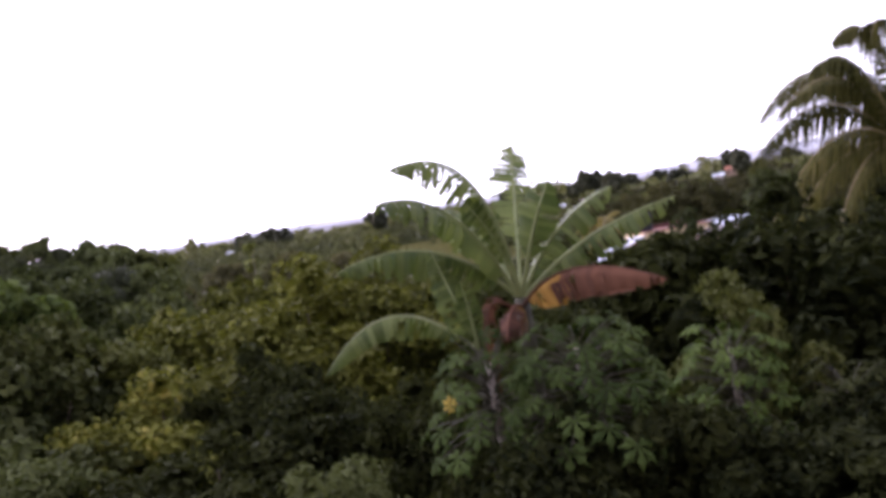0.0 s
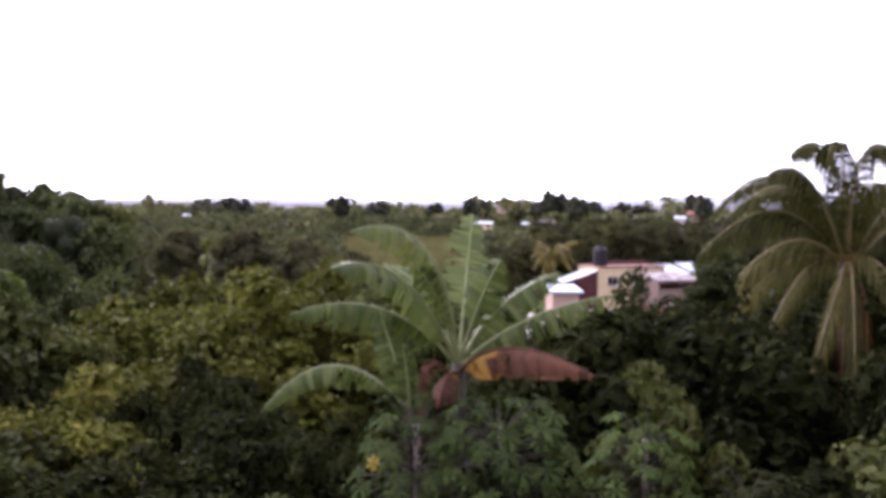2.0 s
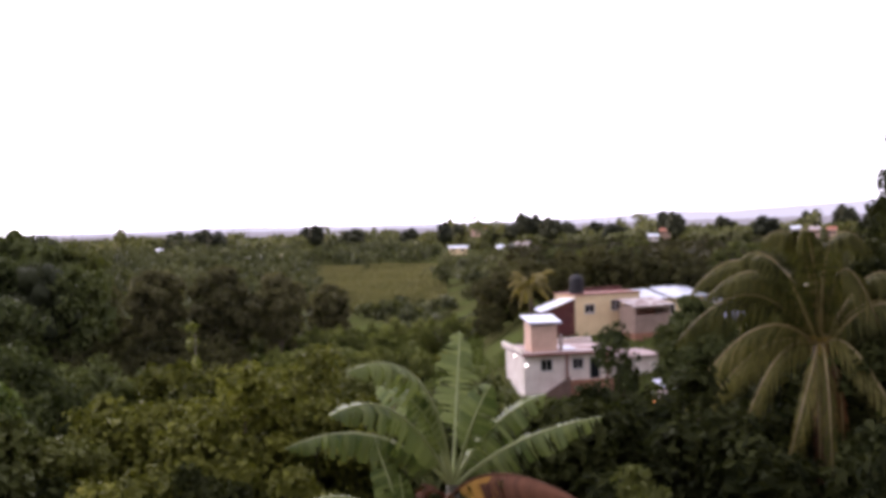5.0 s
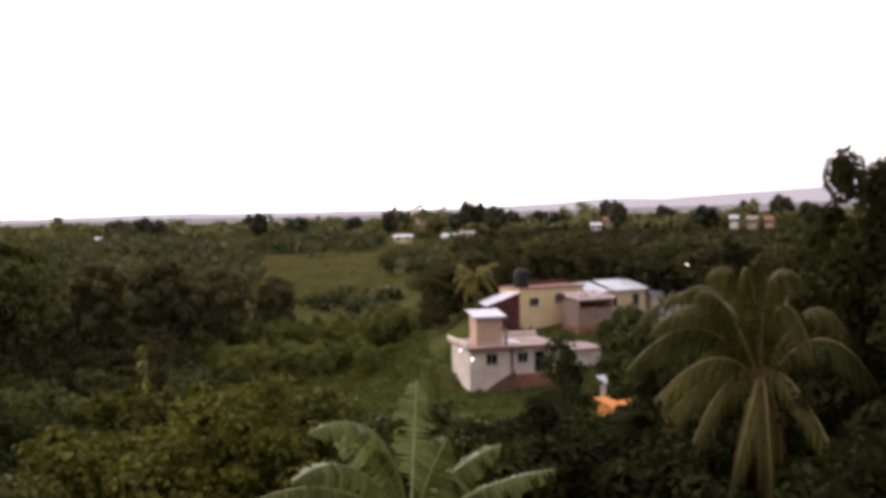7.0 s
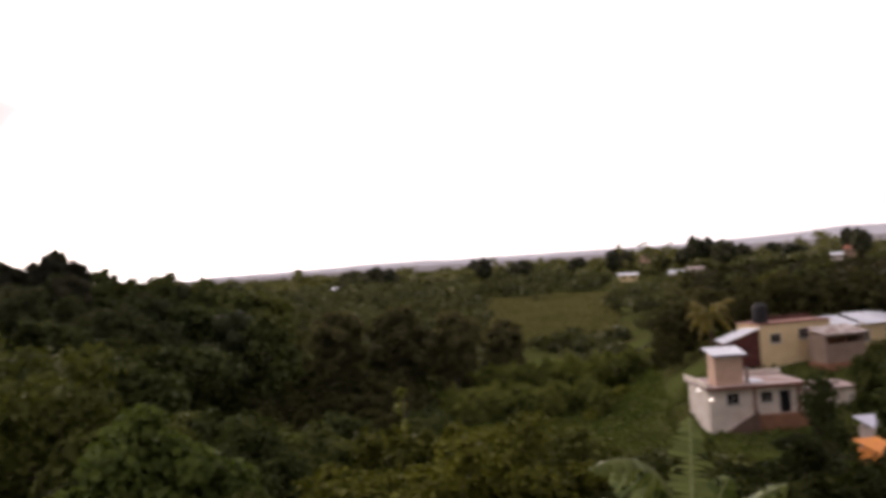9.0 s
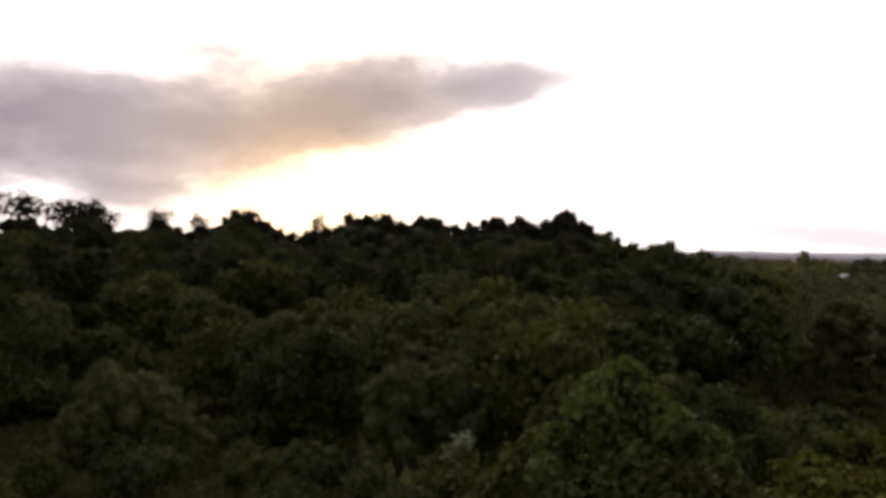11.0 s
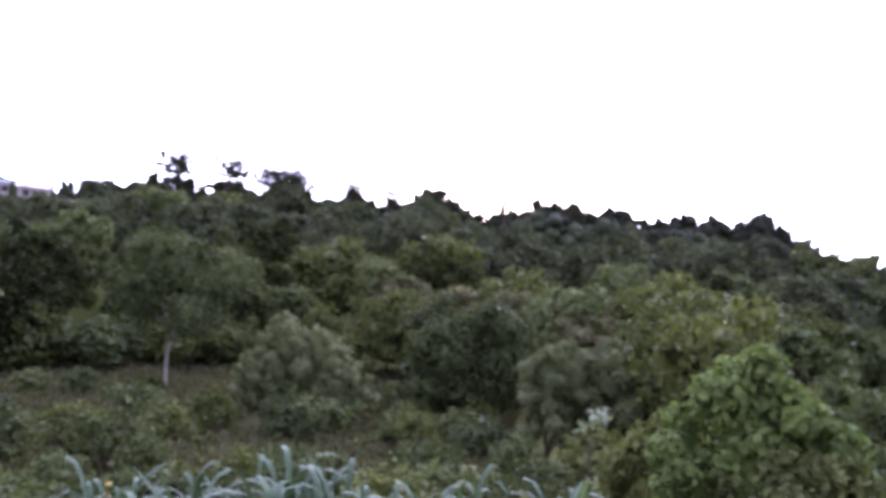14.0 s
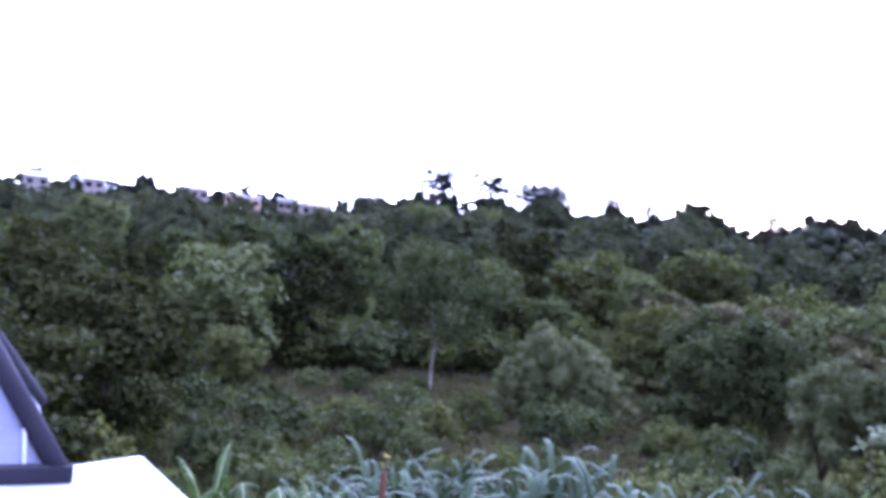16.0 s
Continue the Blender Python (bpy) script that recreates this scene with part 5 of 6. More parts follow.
def box(bm, x0, x1, y0, y1, z0, z1, top_shift=0.0):
    """A box; top_shift raises the far top edge, for a sloping lid."""
    v = [bm.verts.new(c) for c in ((x0, y0, z0), (x1, y0, z0), (x1, y1, z0), (x0, y1, z0),
                                   (x0, y0, z1), (x1, y0, z1), (x1, y1, z1 + top_shift), (x0, y1, z1 + top_shift))]
    for q in ((3, 2, 1, 0), (4, 5, 6, 7), (0, 1, 5, 4), (1, 2, 6, 5), (2, 3, 7, 6), (3, 0, 4, 7)):
        bm.faces.new([v[i] for i in q])


def boxes(*rows):
    bm = bmesh.new()
    for row in rows:
        box(bm, *row)
    return bm


def wall_with_openings(length, thick, z0, z1, openings, y=0.0, x=0.0):
    """A wall along x whose openings (x0, x1, z0, z1) go right through it."""
    bm = bmesh.new()
    xs = sorted({0.0, length, *(o[0] for o in openings), *(o[1] for o in openings)})
    for a, b in zip(xs, xs[1:]):
        mid, spans = (a + b) / 2, []
        low = z0
        for o in sorted((o for o in openings if o[0] < mid < o[1]), key=lambda q: q[2]):
            if o[2] > low:
                spans.append((low, o[2]))
            low = o[3]
        if low < z1:
            spans.append((low, z1))
        for p, q in spans:
            box(bm, x + a, x + b, y, y + thick, p, q)
    bmesh.ops.remove_doubles(bm, verts=bm.verts, dist=0.001)
    return bm


def window(parent, x0, x1, z0, z1, y=0.0, name="window"):
    w = part(name, boxes((x0, x1, y + 0.10, y + 0.13, z0, z1)), GLASS, parent, "dark glazed window")
    t = 0.06
    part("window_frame", boxes((x0, x0 + t, y - 0.02, y + 0.09, z0, z1), (x1 - t, x1, y - 0.02, y + 0.09, z0, z1), (x0 + t, x1 - t, y - 0.02, y + 0.09, z0, z0 + t), (x0 + t, x1 - t, y - 0.02, y + 0.09, z1 - t, z1),
                               ((x0 + x1) / 2 - 0.02, (x0 + x1) / 2 + 0.02, y + 0.0, y + 0.09, z0 + t, z1 - t)), FRAME, w)
    part("sill", boxes((x0 - 0.08, x1 + 0.08, y - 0.10, y - 0.022, z0 - 0.08, z0)), FRAME, w)
    return w


def ribbed_sheet(x0, x1, y0, y1, z_front, z_back, pitch=0.25, thick=0.03, rise=0.035):
    """A corrugated roof sheet sloping from front to back, with ribs that run down the slope."""
    bm = bmesh.new()
    n = max(2, int((x1 - x0) / pitch) * 2)
    top, low = [], []
    for i in range(n + 1):
        x = x0 + (x1 - x0) * i / n
        h = rise * (i % 2)
        top.append((bm.verts.new((x, y0, z_front + h)), bm.verts.new((x, y1, z_back + h))))
        low.append((bm.verts.new((x, y0, z_front - thick)), bm.verts.new((x, y1, z_back - thick))))
    for i in range(n):
        bm.faces.new((top[i][0], top[i + 1][0], top[i + 1][1], top[i][1]))
        bm.faces.new((low[i][1], low[i + 1][1], low[i + 1][0], low[i][0]))
        bm.faces.new((low[i][0], low[i + 1][0], top[i + 1][0], top[i][0]))
        bm.faces.new((top[i][1], top[i + 1][1], low[i + 1][1], low[i][1]))
    bm.faces.new((low[0][0], top[0][0], top[0][1], low[0][1]))
    bm.faces.new((low[n][1], top[n][1], top[n][0], low[n][0]))
    return bm


def build_white_house():
    h = thing("house", (13.4, 89.9, -10.3), "pinkish white flat-roofed house with a roof tower", "house", turn=8.0)
    h.matrix_basis = h.matrix_basis @ Matrix.Diagonal((0.94, 0.94, 1.0, 1.0))
    part("wall", wall_with_openings(9.4, 0.2, 0, 4.1, [(1.75, 3.05, 2.5, 3.65), (5.2, 6.4, 2.55, 3.6), (7.1, 8.2, 1.55, 3.6)]), WALL_WHITE, h, "pinkish white rendered front wall")
    part("wall", boxes((0, 0.2, 0.2, 7.0, 0, 4.1)), WALL_WHITE, h)
    part("wall", boxes((9.2, 9.4, 0.2, 7.0, 0, 4.1)), WALL_WHITE, h)
    part("wall", boxes((0.2, 9.2, 6.8, 7.0, 0, 4.1)), WALL_WHITE, h)
    part("footing", boxes((4.6, 9.8, -0.5, -0.004, -0.4, 1.5)), EARTH, h, "reddish earth-coloured footing wall")
    for i in range(7):
        part("step", boxes((1.9 + 0.38 * i, 2.28 + 0.38 * i, -0.95, -0.01, -0.3, 0.22 + 0.2 * i)), EARTH, h)
    bm = bmesh.new()
    box(bm, 1.8, 4.6, -1.05, -0.96, -0.4, 0.5)
    for v in bm.verts:
        if v.co.x > 4 and v.co.z > 0:
            v.co.z = 2.0
    part("stair_wall", bm, STAIR, h)
    part("roof", boxes((-0.35, 9.9, -0.55, 7.3, 4.104, 4.30)), ROOF_SLAB, h, "stained flat concrete roof")
    part("eaves_trim", boxes((-0.36, 9.9, -0.60, -0.553, 4.02, 4.32)), TRIM_RED, h)
    part("parapet", boxes((-0.35, -0.15, -0.5, 7.3, 4.305, 4.75)), WALL_WHITE, h)
    part("parapet", boxes((5.2, 9.9, 6.9, 7.25, 4.305, 4.8)), WALL_WHITE, h)
    for x in (4.35, 8.75):
        part("pillar", boxes((x, x + 0.22, -0.5, -0.28, 1.0 if x < 5 else 1.51, 4.1)), TRIM_RED, h)
    window(h, 1.75, 3.05, 2.5, 3.65)
    window(h, 5.2, 6.4, 2.55, 3.6)
    part("door", boxes((7.1, 8.2, 0.08, 0.13, 1.55, 3.6)), GLASS, h, "dark panel filling the doorway")
    tower = part("tower", wall_with_openings(2.8, 0.18, 4.31, 7.2, [], 0.5, 0.95), WALL_PEACH, h, "peach-coloured stair tower")
    part("tower_wall", boxes((0.95, 1.13, 0.69, 3.0, 4.31, 7.2)), WALL_PEACH, tower)
    part("tower_wall", boxes((3.57, 3.75, 0.69, 3.0, 4.31, 7.2)), WALL_PEACH, tower)
    part("tower_wall", boxes((1.13, 3.57, 2.82, 3.0, 4.31, 7.2)), WALL_PEACH, tower)
    part("tower_roof", ribbed_sheet(0.55, 4.15, 0.1, 3.4, 7.24, 7.70), METAL_WHITE, tower, "white zinc sheet roof")
    part("fascia", boxes((0.55, 4.15, 0.04, 0.095, 7.05, 7.22)), METAL_BLUE, tower)
    part("roof_pipe", boxes((4.1, 4.4, 0.7, 1.0, 4.305, 5.9)), WALL_GREY, h)
    part("skylight", ribbed_sheet(4.6, 6.1, 1.0, 3.4, 4.36, 4.46), METAL_WHITE, h, "white zinc sheet lying on the roof")
    # lower wing
    part("wing_wall", wall_with_openings(5.4, 0.2, 0.6, 3.3, [(1.2, 2.1, 0.9, 2.7)], 1.2, 9.91), WALL_WHITE, h)
    part("wing_wall", boxes((15.1, 15.3, 1.4, 6.0, 0.6, 3.3), (9.91, 15.1, 5.8, 6.0, 0.6, 3.3)), WALL_WHITE, h)
    part("wing_roof", boxes((9.92, 15.6, 0.8, 6.3, 3.304, 3.46)), ROOF_SLAB, h)
    part("wing_doorway", boxes((11.11, 12.01, 1.3, 1.34, 0.9, 2.7)), GLASS, h)
    for x, y, z in ((-0.14, 3.0, 3.75), (0.2, -0.12, 3.2)):
        lamp = thing("wall_lamp", (0, 0, 0), "lit bare bulb on the house wall", "lamp", "lit lamps")
        lamp.matrix_basis = h.matrix_basis @ pose(x, y, z)
        bm = bmesh.new()
        bmesh.ops.create_icosphere(bm, subdivisions=2, radius=0.10)
        part("bulb", bm, GLOW, lamp)
        part("socket", boxes((-0.06, 0.06, -0.02, 0.12, 0.14, 0.26)), FLASHING, lamp)


def build_yellow_house():
    h = thing("house", (20.85, 101.8, -5.45), "long yellow rendered house with zinc roofs", "house", turn=22.0)
    part("wall", wall_with_openings(8.8, 0.2, -0.5, 4.0, [(1.3, 2.6, 2.0, 3.0), (4.8, 6.1, 2.2, 3.3)]), WALL_YELLOW, h, "yellow rendered front wall")
    part("wall", boxes((0, 0.2, 0.2, 4, -0.5, 4.0)), WALL_YELLOW, h)
    part("wall", boxes((8.6, 8.8, 0.2, 4, -0.5, 4.0)), WALL_YELLOW, h)
    part("wall", boxes((0.2, 8.6, 3.8, 4, -0.5, 4.0)), WALL_YELLOW, h)
    part("roof", boxes((-0.15, 8.95, -0.15, 4.2, 4.004, 4.12)), TRIM_RED, h, "red-brown flat roof")
    part("parapet", boxes((3.0, 8.95, 3.7, 4.1, 4.124, 4.5)), WALL_RED, h)
    window(h, 1.3, 2.6, 2.0, 3.0)
    window(h, 4.8, 6.1, 2.2, 3.3)
    wing = part("wing_wall", wall_with_openings(9.6, 0.2, -0.3, 3.0, [(4.2, 5.4, 1.2, 2.5), (7.6, 8.7, 1.1, 2.6)], 0.5, 8.81), WALL_YELLOW, h)
    part("wing_end", boxes((18.21, 18.41, 0.7, 4, -0.3, 3.0), (8.81, 18.21, 3.8, 4, -0.3, 3.0)), WALL_YELLOW, h)
    window(h, 13.01, 14.21, 1.2, 2.5, 0.5)
    window(h, 16.41, 17.51, 1.1, 2.6, 0.5)
    part("wing_roof", ribbed_sheet(8.98, 13.0, 0.1, 4.3, 3.10, 3.95), METAL_WHITE, h, "pale zinc sheet roof")
    part("wing_roof", ribbed_sheet(13.4, 18.8, 0.0, 4.3, 3.12, 4.1), METAL_WHITE, h, "pale zinc sheet roof")
    # water tank on the roof
    tank = thing("water_tank", (0, 0, 0), "black plastic water tank on the flat roof", "water tank")
    tank.matrix_basis = h.matrix_basis @ pose(1.2, 1.4, 4.125) @ Matrix.Diagonal((1.05, 1.05, 1.2, 1))
    bm = bmesh.new()
    prof = [(0.0, 0), (0.74, 0), (0.76, 0.05), (0.76, 0.45), (0.72, 0.5), (0.76, 0.55), (0.76, 1.0), (0.72, 1.05), (0.76, 1.1), (0.76, 1.4), (0.6, 1.62), (0.25, 1.74), (0.25, 1.82), (0, 1.82)]
    vs = [bm.verts.new((a, 0, b)) for a, b in prof]
    for a, b in zip(vs, vs[1:]):
        bm.edges.new((a, b))
    bmesh.ops.spin(bm, geom=bm.verts[:] + bm.edges[:], cent=(0, 0, 0), axis=(0, 0, 1), angle=2 * math.pi, steps=24, use_merge=True)
    bmesh.ops.remove_doubles(bm, verts=bm.verts, dist=0.001)
    bmesh.ops.recalc_face_normals(bm, faces=bm.faces)
    part("tank_shell", bm, PLASTIC_BLACK, tank)
    # red shed at the left end
    s = thing("shed", (17.25, 101.3, -5.35), "dark red board shed with a sloping zinc roof", "shed", turn=6.0)
    for i in range(12):
        part("board", boxes((i * 0.30, i * 0.30 + 0.285, 0, 0.04, -0.4, 2.25 + i * 0.108)), WALL_RED, s)
    part("wall", boxes((0, 3.4, 2.6, 2.7, -0.4, 2.3), (0, 0.1, 0.05, 2.6, -0.4, 2.2)), WALL_RED, s)
    roof = ribbed_sheet(-0.3, 3.7, -0.3, 2.9, 2.36, 2.50)
    for v in roof.verts:
        v.co.z += 0.36 * v.co.x
    part("roof", roof, METAL_WHITE, s)
    # grey block shelter in front
    g = thing("shelter", (26.95, 99.9, -5.85), "grey block shelter with a rusty zinc roof", "shelter", turn=24.0)
    part("wall", wall_with_openings(5.0, 0.2, 0.3, 3.1, [(0.3, 4.8, 2.2, 2.9)]), WALL_BLOCK, g)
    part("wall", boxes((0, 0.2, 0.2, 2.6, -0.5, 3.2)), WALL_BLOCK, g)
    part("wall", boxes((4.8, 5.0, 0.2, 2.6, -0.5, 3.2)), WALL_BLOCK, g)
    part("floor_slab", boxes((-0.1, 5.1, -0.15, 2.7, -0.9, 0.29)), EARTH, g)
    part("wall", boxes((0.2, 4.8, 2.4, 2.6, -0.5, 3.3)), EARTH, g)
    part("roof", ribbed_sheet(-0.3, 5.3, -0.4, 2.9, 3.22, 3.85, 0.6), METAL_RUST, g, "rust-streaked zinc roof")


def small_house(x, y, z, w, d, h, wall, roof, label, turn=0.0, gable=0.0, group="", windows=2):
    """A small house far off, with its openings and a pitched or flat roof."""
    o = thing("house", (x, y, z), label, "house", group, turn=turn)
    step = w / (windows + 0.0)
    holes = [(step * (i + 0.5) - 0.55, step * (i + 0.5) + 0.55, h * 0.42, h * 0.78) for i in range(windows)]
    part("wall", wall_with_openings(w, 0.2, -1.5, h, holes), wall, o)
    part("wall", boxes((0, 0.2, 0.2, d, -1.5, h), (w - 0.2, w, 0.2, d, -1.5, h), (0.2, w - 0.2, d - 0.2, d, -1.5, h)), wall, o)
    for a, b, c, e in holes:
        part("window", boxes((a, b, 0.1, 0.14, c, e)), GLASS, o)
    if gable:
        part("roof", ribbed_sheet(-0.4, w + 0.4, -0.5, d / 2, h + 0.03, h + gable, 0.5), roof, o)
        bm = ribbed_sheet(-0.4, w + 0.4, d / 2 + 0.01, d + 0.5, h + gable, h + 0.03, 0.5)
        part("roof", bm, roof, o)
    else:
        part("roof", boxes((-0.3, w + 0.3, -0.3, d + 0.3, h + 0.004, h + 0.25)), roof, o)
    return o


def build_far_houses():
    g = "houses on the far ridge"
    for az, rad, el, w, wall, roof, gable, label in (
            (-4.6, 415, -1.25, 8, WALL_YELLOW, METAL_WHITE, 0.9, "small yellow house with a white roof on the ridge"),
            (-7.4, 400, -1.30, 6, WALL_WHITE, METAL_WHITE, 1.2, "low white-roofed house on the ridge"),
            (-8.5, 405, -1.12, 6, WALL_WHITE, METAL_RUST, 1.0, "low house with a stained zinc roof"),
            (-5.9, 470, -0.10, 8, WALL_PEACH, TILE_RED, 1.4, "orange-roofed house among trees"),
            (-16.2, 430, -0.78, 4.5, WALL_WHITE, METAL_WHITE, 1.0, "white house on the ridge"),
            (-16.9, 440, -0.50, 4.5, WALL_PEACH, TILE_RED, 1.4, "orange house on the ridge"),
            (-24.1, 385, -0.50, 3, WALL_WHITE, METAL_WHITE, 1.0, "small white house on the ridge"),
            (-25.1, 390, -0.58, 3.4, WALL_PEACH, METAL_RUST, 1.2, "peach house on the ridge"),
            (-26.0, 392, -0.60, 3, WALL_PEACH, TILE_RED, 1.2, "orange-roofed house on the ridge"),
            (12.8, 430, -1.0, 5, WALL_WHITE, METAL_WHITE, 0.9, "white building on the plain"),
            (2.6, 470, -0.45, 6, WALL_WHITE, METAL_WHITE, 0.9, "white-roofed house on the plain")):
        a = radians(az)
        x, y = -math.sin(a) * rad, math.cos(a) * rad
        z = 6.5 + rad * math.tan(radians(el)) - 2.6
        small_house(x - w / 2, y, z, w, 6, 2.6, wall, roof, label, az, gable, g)
    g = "houses on the hill"
    for az, rad, el, w, wall, roof, gable, label in (
            (70.9, 200, -0.95, 6, WALL_GREY, METAL_RUST, 1.2, "greyish house with a pale roof among hill trees"),
            (72.6, 206, -0.85, 3, WALL_GREY, METAL_BLUE, 0, "small flat-roofed grey house on the hill"),
            (74.6, 204, -0.90, 4, WALL_PEACH, METAL_BLUE, 0, "small pink house on the hill"),
            (75.7, 206, -0.80, 3, WALL_PEACH, METAL_RUST, 0.8, "small pinkish house on the hill"),
            (77.6, 208, -0.75, 4, WALL_GREY, METAL_RUST, 0.8, "grey house with a pale roof on the hill"),
            (83.4, 206, -0.85, 4, WALL_GREY, METAL_BLUE, 0.8, "grey house with a pale roof at the hill's top"),
            (86.4, 208, -1.00, 5, WALL_GREY, METAL_BLUE, 0.8, "bluish-roofed house at the hill's top"),
            (67.9, 202, -0.75, 3, WALL_GREY, METAL_BLUE, 0, "small grey house on the hill")):
        a = radians(az)
        x, y = -math.sin(a) * rad, math.cos(a) * rad
        h = 2.8
        z = 6.5 + rad * math.tan(radians(el)) - h
        c, s = math.cos(a), math.sin(a)
        small_house(x - c * w / 2, y - s * w / 2, z, w, 6, h, wall, roof, label, az, gable, g)


def build_yard_sheds():
    s = thing("hut", (19.1, 60.1, -7.15), "small hut with a bluish zinc roof", "hut", turn=15.0)
    part("wall", wall_with_openings(3.2, 0.15, 0, 2.1, [(1.0, 1.9, 0.2, 1.8)]), WALL_GREY, s)
    part("wall", boxes((0, 0.15, 0.15, 2.6, 0, 2.2), (3.05, 3.2, 0.15, 2.6, 0, 2.2), (0.15, 3.05, 2.45, 2.6, 0, 2.3)), WALL_GREY, s)
    part("roof", ribbed_sheet(-0.2, 3.4, -0.3, 2.9, 2.15, 2.75), METAL_BLUE, s)
    o = thing("hut", (18.0, 57.0, -8.05), "orange painted hut half hidden by bushes", "hut", turn=18.0)
    part("wall", wall_with_openings(2.9, 0.15, 0, 2.4, [(2.0, 2.6, 0.9, 1.7)]), ORANGE, o)
    part("wall", boxes((0, 0.15, 0.15, 2.4, 0, 2.4), (2.75, 2.9, 0.15, 2.4, 0, 2.4), (0.15, 2.75, 2.25, 2.4, 0, 2.4)), ORANGE, o)
    part("roof", ribbed_sheet(-0.2, 3.1, -0.2, 2.6, 2.45, 2.85), ORANGE, o)
    p = small_house(35.8, 99.0, -7.0, 6.0, 5, 2.6, WALL_WHITE, METAL_BLUE, "pale low house behind the palm", -18, 0.9)
    p["label"] = "pale low house with a bluish roof behind the palm"
    small_house(39.0, 110.5, -5.6, 3.2, 3, 2.4, WALL_WHITE, METAL_WHITE, "small white annex beside the yellow house", 20, 0, "", 1)
    small_house(31.0, 82.0, -8.0, 6.5, 5, 2.6, WALL_WHITE, METAL_BLUE, "low pale house with a bluish zinc roof", -18, 0.8)
    # a street lamp far off
    x, y, z = 43.25, 109.8, -5.1
    lamp = thing("street_lamp", (x, y, z), "lit lamp on a pole among the trees", "street lamp", "lit lamps")
    v, f = tube([(0, 0, -1.5), (0, 0, 2.5), (0, 0, 5.3)], [0.09, 0.08, 0.06], 8)
    child("pole", mesh_from("pole", v, f, BARK, True), lamp)
    bm = bmesh.new()
    bmesh.ops.create_icosphere(bm, subdivisions=2, radius=0.085, matrix=Matrix.Translation((0, 0, 5.42)))
    part("bulb", bm, GLOW, lamp)


def build_next_roof():
    """The roof beside the camera: a pale lower roof and a hipped sheet roof with dark flashing."""
    h = thing("house", (0, 0, 0), "neighbouring house with white and bluish sheet roofs", "house")
    part("wall", boxes((-8.3, -8.1, -7.0, 0.1, 0, 3.30), (-8.1, -5.4, -0.1, 0.1, 0, 3.30), (-5.6, -5.4, -7.0, -0.1, 0, 3.30), (-8.1, -5.6, -7.0, -6.8, 0, 3.30)), WALL_WHITE, h)
    part("wall", boxes((-10.6, -10.4, -8.0, -0.4, 0, 3.5), (-10.4, -8.31, -0.6, -0.4, 0, 3.32), (-10.4, -8.31, -8.0, -7.8, 0, 3.32)), WALL_WHITE, h)
    low = bmesh.new()
    outline = [(-8.92, 0.62), (-8.62, -0.10), (-8.40, -7.2), (-5.2, -7.2), (-5.2, 1.10)]
    up = [low.verts.new((x, y, 3.45)) for x, y in outline]
    dn = [low.verts.new((x, y, 3.33)) for x, y in outline]
    low.faces.new(up[::-1])
    low.faces.new(dn)
    for i in range(5):
        j = (i + 1) % 5
        low.faces.new((up[i], up[j], dn[j], dn[i]))
    bmesh.ops.recalc_face_normals(low, faces=low.faces)
    part("lower_roof", low, METAL_WHITE, h, "white sheet metal lower roof")
    hip = bmesh.new()
    e = [(-8.20, -0.22, 3.52), (-10.8, -0.20, 3.52), (-10.8, -8.2, 3.52), (-8.20, -8.2, 3.52)]
    a, b = (-9.52, -1.08, 4.85), (-9.52, -7.2, 4.85)
    for dz, flip in ((0.0, False), (-0.05, True)):
        v = [hip.verts.new((x, y, z + dz)) for x, y, z in e]
        p, q = hip.verts.new((a[0], a[1], a[2] + dz)), hip.verts.new((b[0], b[1], b[2] + dz))
        for face in ((v[0], v[1], p), (v[1], v[2], q, p), (v[2], v[3], q), (v[3], v[0], p, q)):
            hip.faces.new(face if not flip else face[::-1])
    bmesh.ops.recalc_face_normals(hip, faces=hip.faces)
    roof = part("hip_roof", hip, HIP_SHEET, h, "bluish sheet metal hipped roof")
    for p, q in ((e[0], a), (e[1], a), (a, b), (e[2], b), (e[3], b)):
        v, f = tube([np.array(p) + (0, 0, 0.03), np.array(q) + (0, 0, 0.03)], [0.10, 0.10], 8)
        child("flashing", mesh_from("flashing", v, f, FLASHING, True), roof)
    for i in range(22):
        y = -0.5 - i * 0.33
        k = min(1.0, (-0.20 - y) / 0.98, (y + 8.2) / 1.0)
        v, f = tube([(-8.20, y, 3.545), (-8.20 - 1.32 * k, y, 3.545 + 1.33 * k)], [0.02, 0.02], 5)
        child("seam", mesh_from("seam", v, f, METAL_WHITE, True), roof)
    part("gutter", boxes((-8.24, -8.10, -8.3, -0.10, 3.455, 3.60)), FLASHING, h, "dark roof gutter")


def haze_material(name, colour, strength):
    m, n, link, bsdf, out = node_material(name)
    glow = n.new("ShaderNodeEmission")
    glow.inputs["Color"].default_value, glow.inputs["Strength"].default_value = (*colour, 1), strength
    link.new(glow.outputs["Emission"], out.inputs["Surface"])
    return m


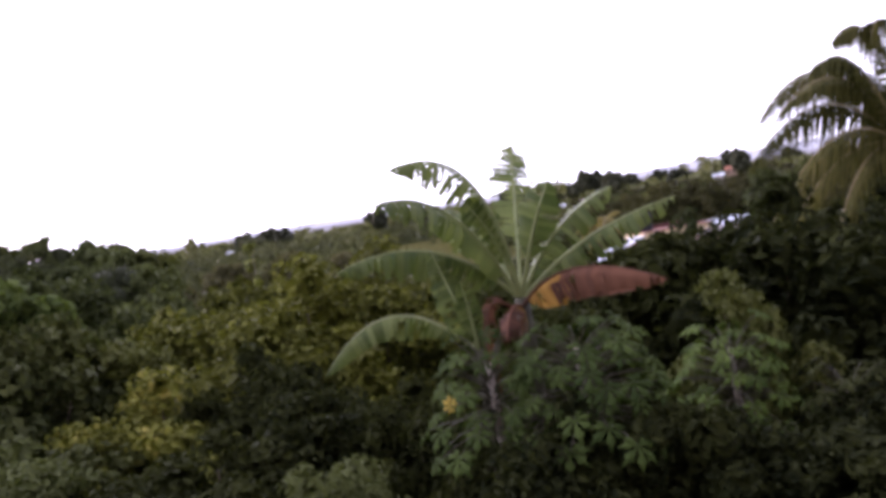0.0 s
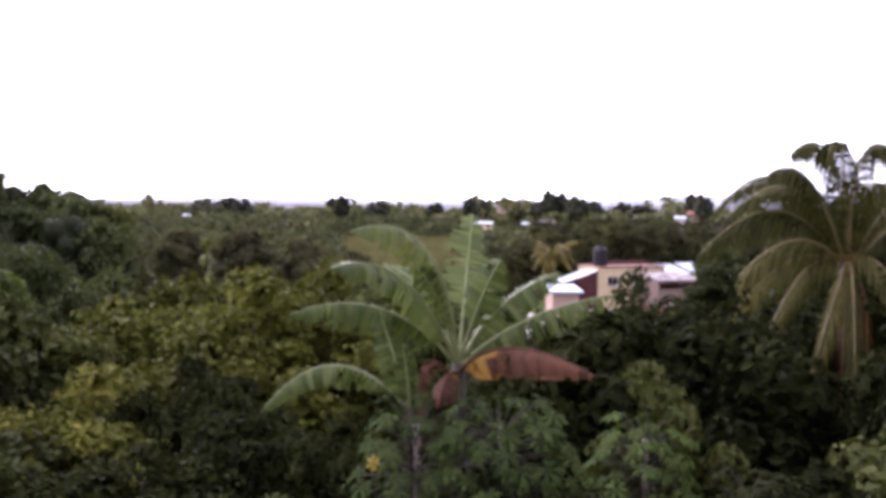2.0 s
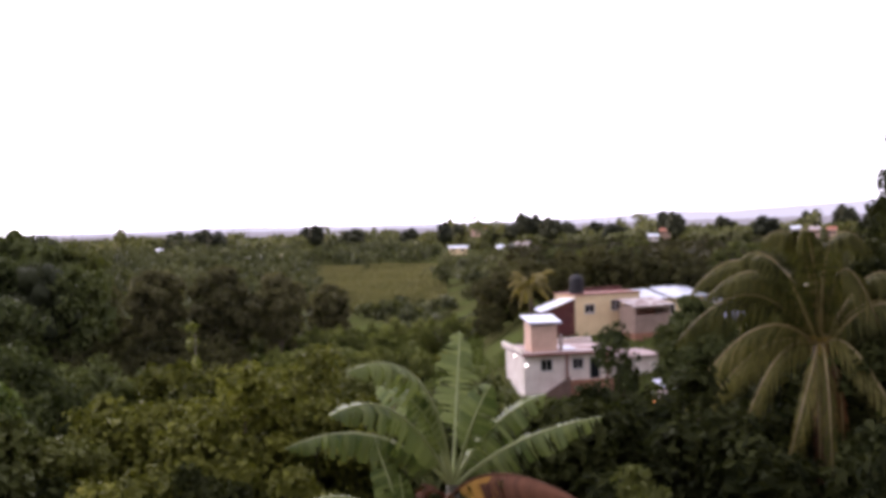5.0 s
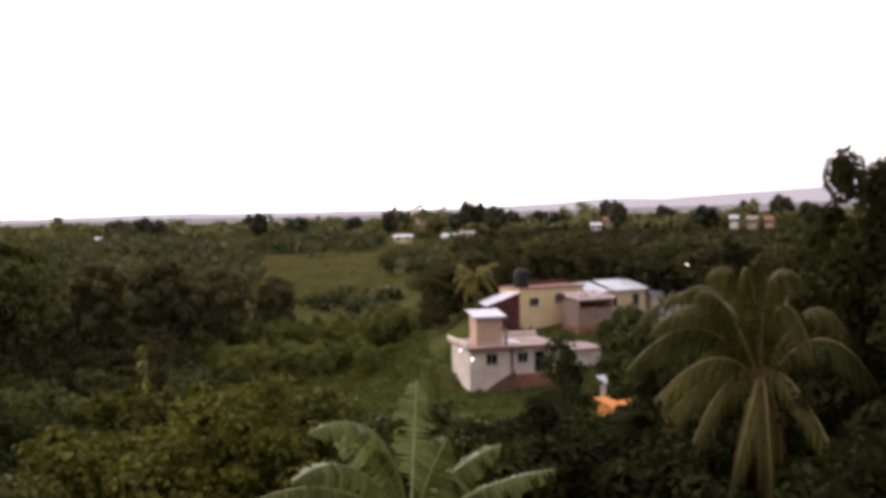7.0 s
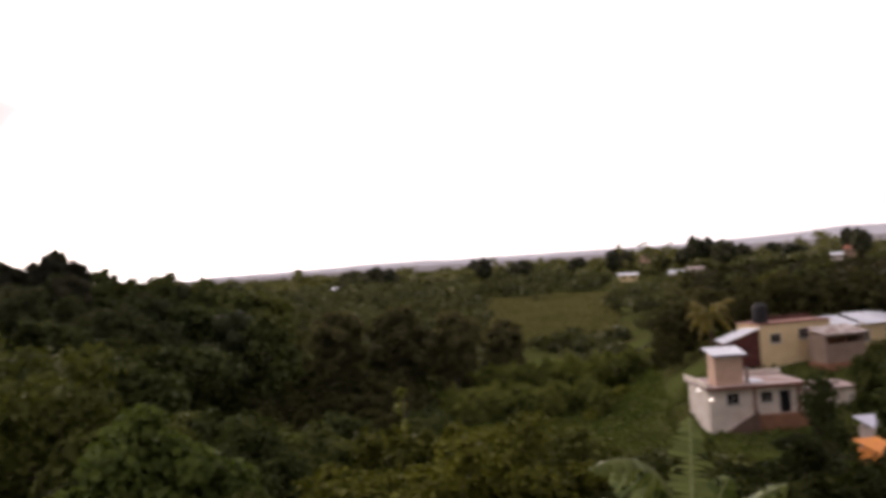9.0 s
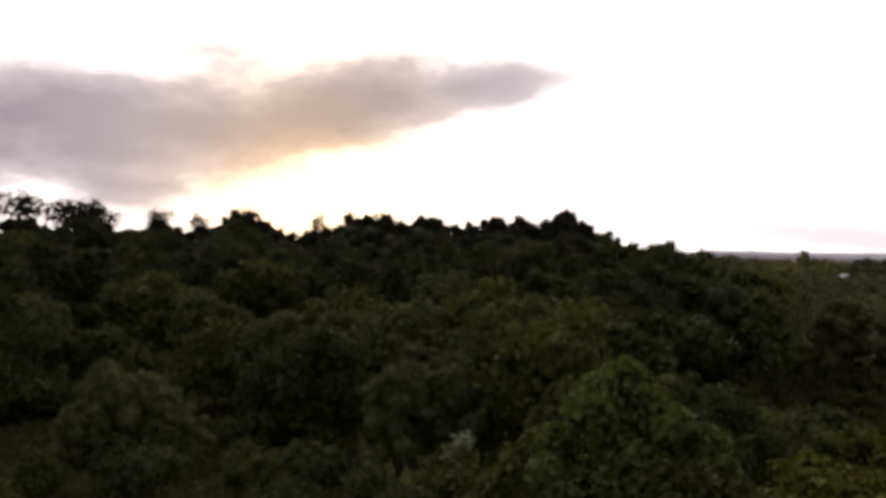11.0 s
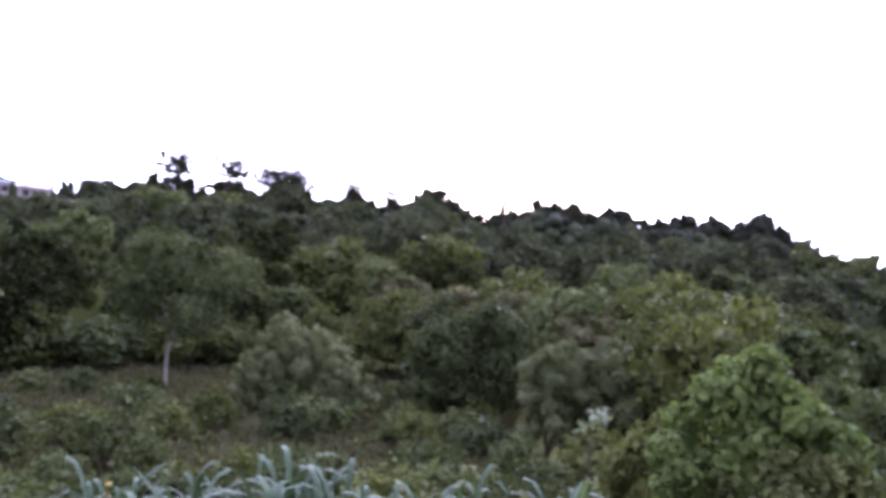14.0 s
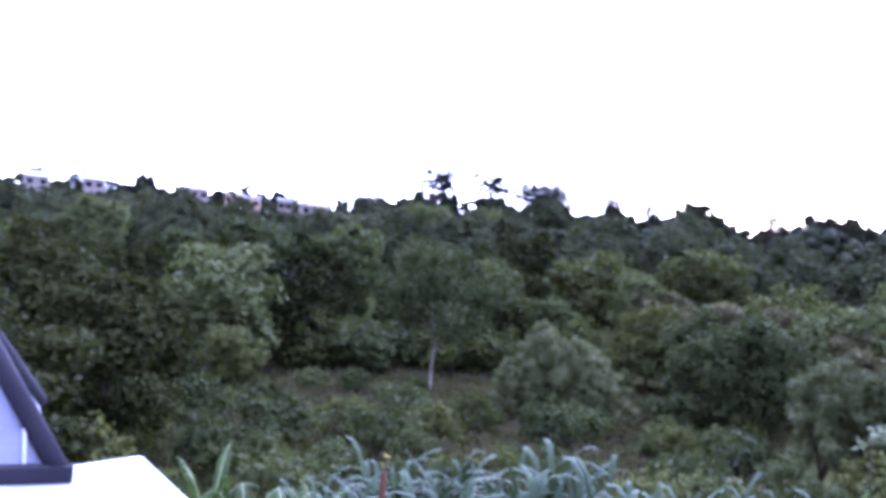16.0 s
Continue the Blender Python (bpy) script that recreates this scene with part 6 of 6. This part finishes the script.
def build_far_hills():
    """Hills at the plain's edge, kilometres away; haze is painted as a pale glow."""
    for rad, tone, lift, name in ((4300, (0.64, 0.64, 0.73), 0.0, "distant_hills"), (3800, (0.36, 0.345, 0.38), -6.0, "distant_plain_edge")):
        v, f = [], []
        n = 400
        for i in range(n + 1):
            az = -60 + 100 * i / n
            a = radians(az)
            el = np.interp(az, [-60, -42, -34, -28, -24, -20, -17, -13, -8, 0, 5, 9, 12, 15, 20, 30, 40],
                           [0.9, 1.1, 1.35, 1.05, 0.85, 0.65, 0.75, 0.48, 0.34, 0.30, 0.30, 0.34, 0.30, 0.22, 0.16, -0.6, -1.2])
            top = 6 + lift + rad * math.tan(radians(float(el) * (1 if lift == 0 else 0.35))) + 3.0 * noise.noise((az * 0.6, rad, 0)) + 2.0 * noise.noise((az * 2.2, rad, 5))
            x, y = -math.sin(a) * rad, math.cos(a) * rad
            back = 1.04
            v += [(x, y, -25), (x, y, top), (x * back, y * back, -25)]
        for i in range(n):
            b = i * 3
            f += [[b, b + 3, b + 4, b + 1], [b + 1, b + 4, b + 5, b + 2]]
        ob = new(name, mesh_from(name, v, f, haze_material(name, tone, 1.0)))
        tagged(ob, "pale hazy low hills at the horizon", "hills", kind="structure")


build_white_house()
build_yellow_house()
build_far_houses()
build_yard_sheds()
build_next_roof()
build_far_hills()


def build_far_palm():
    r = np.random.default_rng(51)
    x, y = 17.2, 109.6
    z = float(land(x, y))
    palm = thing("coconut_palm", (x, y, z), "yellowish coconut palm behind the houses", "palm tree")
    top = np.array((0, 0, -0.9 - z))
    v, f = tube(bend((0, 0, -0.4), (0.1, 0, top[2] / 2), top, 8), np.linspace(0.24, 0.16, 8), 9)
    child("trunk", mesh_from("trunk", v, f, BARK, True), palm)
    for i in range(22):
        a = i * 2.4
        d = np.array((math.cos(a), math.sin(a), 0))
        lift = 2.2 - 4.2 * i / 22
        frond(r, top, top + d * 1.5 + (0, 0, 0.7 + lift * 0.5), top + d * r.uniform(2.2, 2.9) + (0, 0, lift * 1.1 - 0.5), 0.95, palm, LEAF_FARPALM, n=26, hang=0.7, wide=0.06)


build_far_palm()
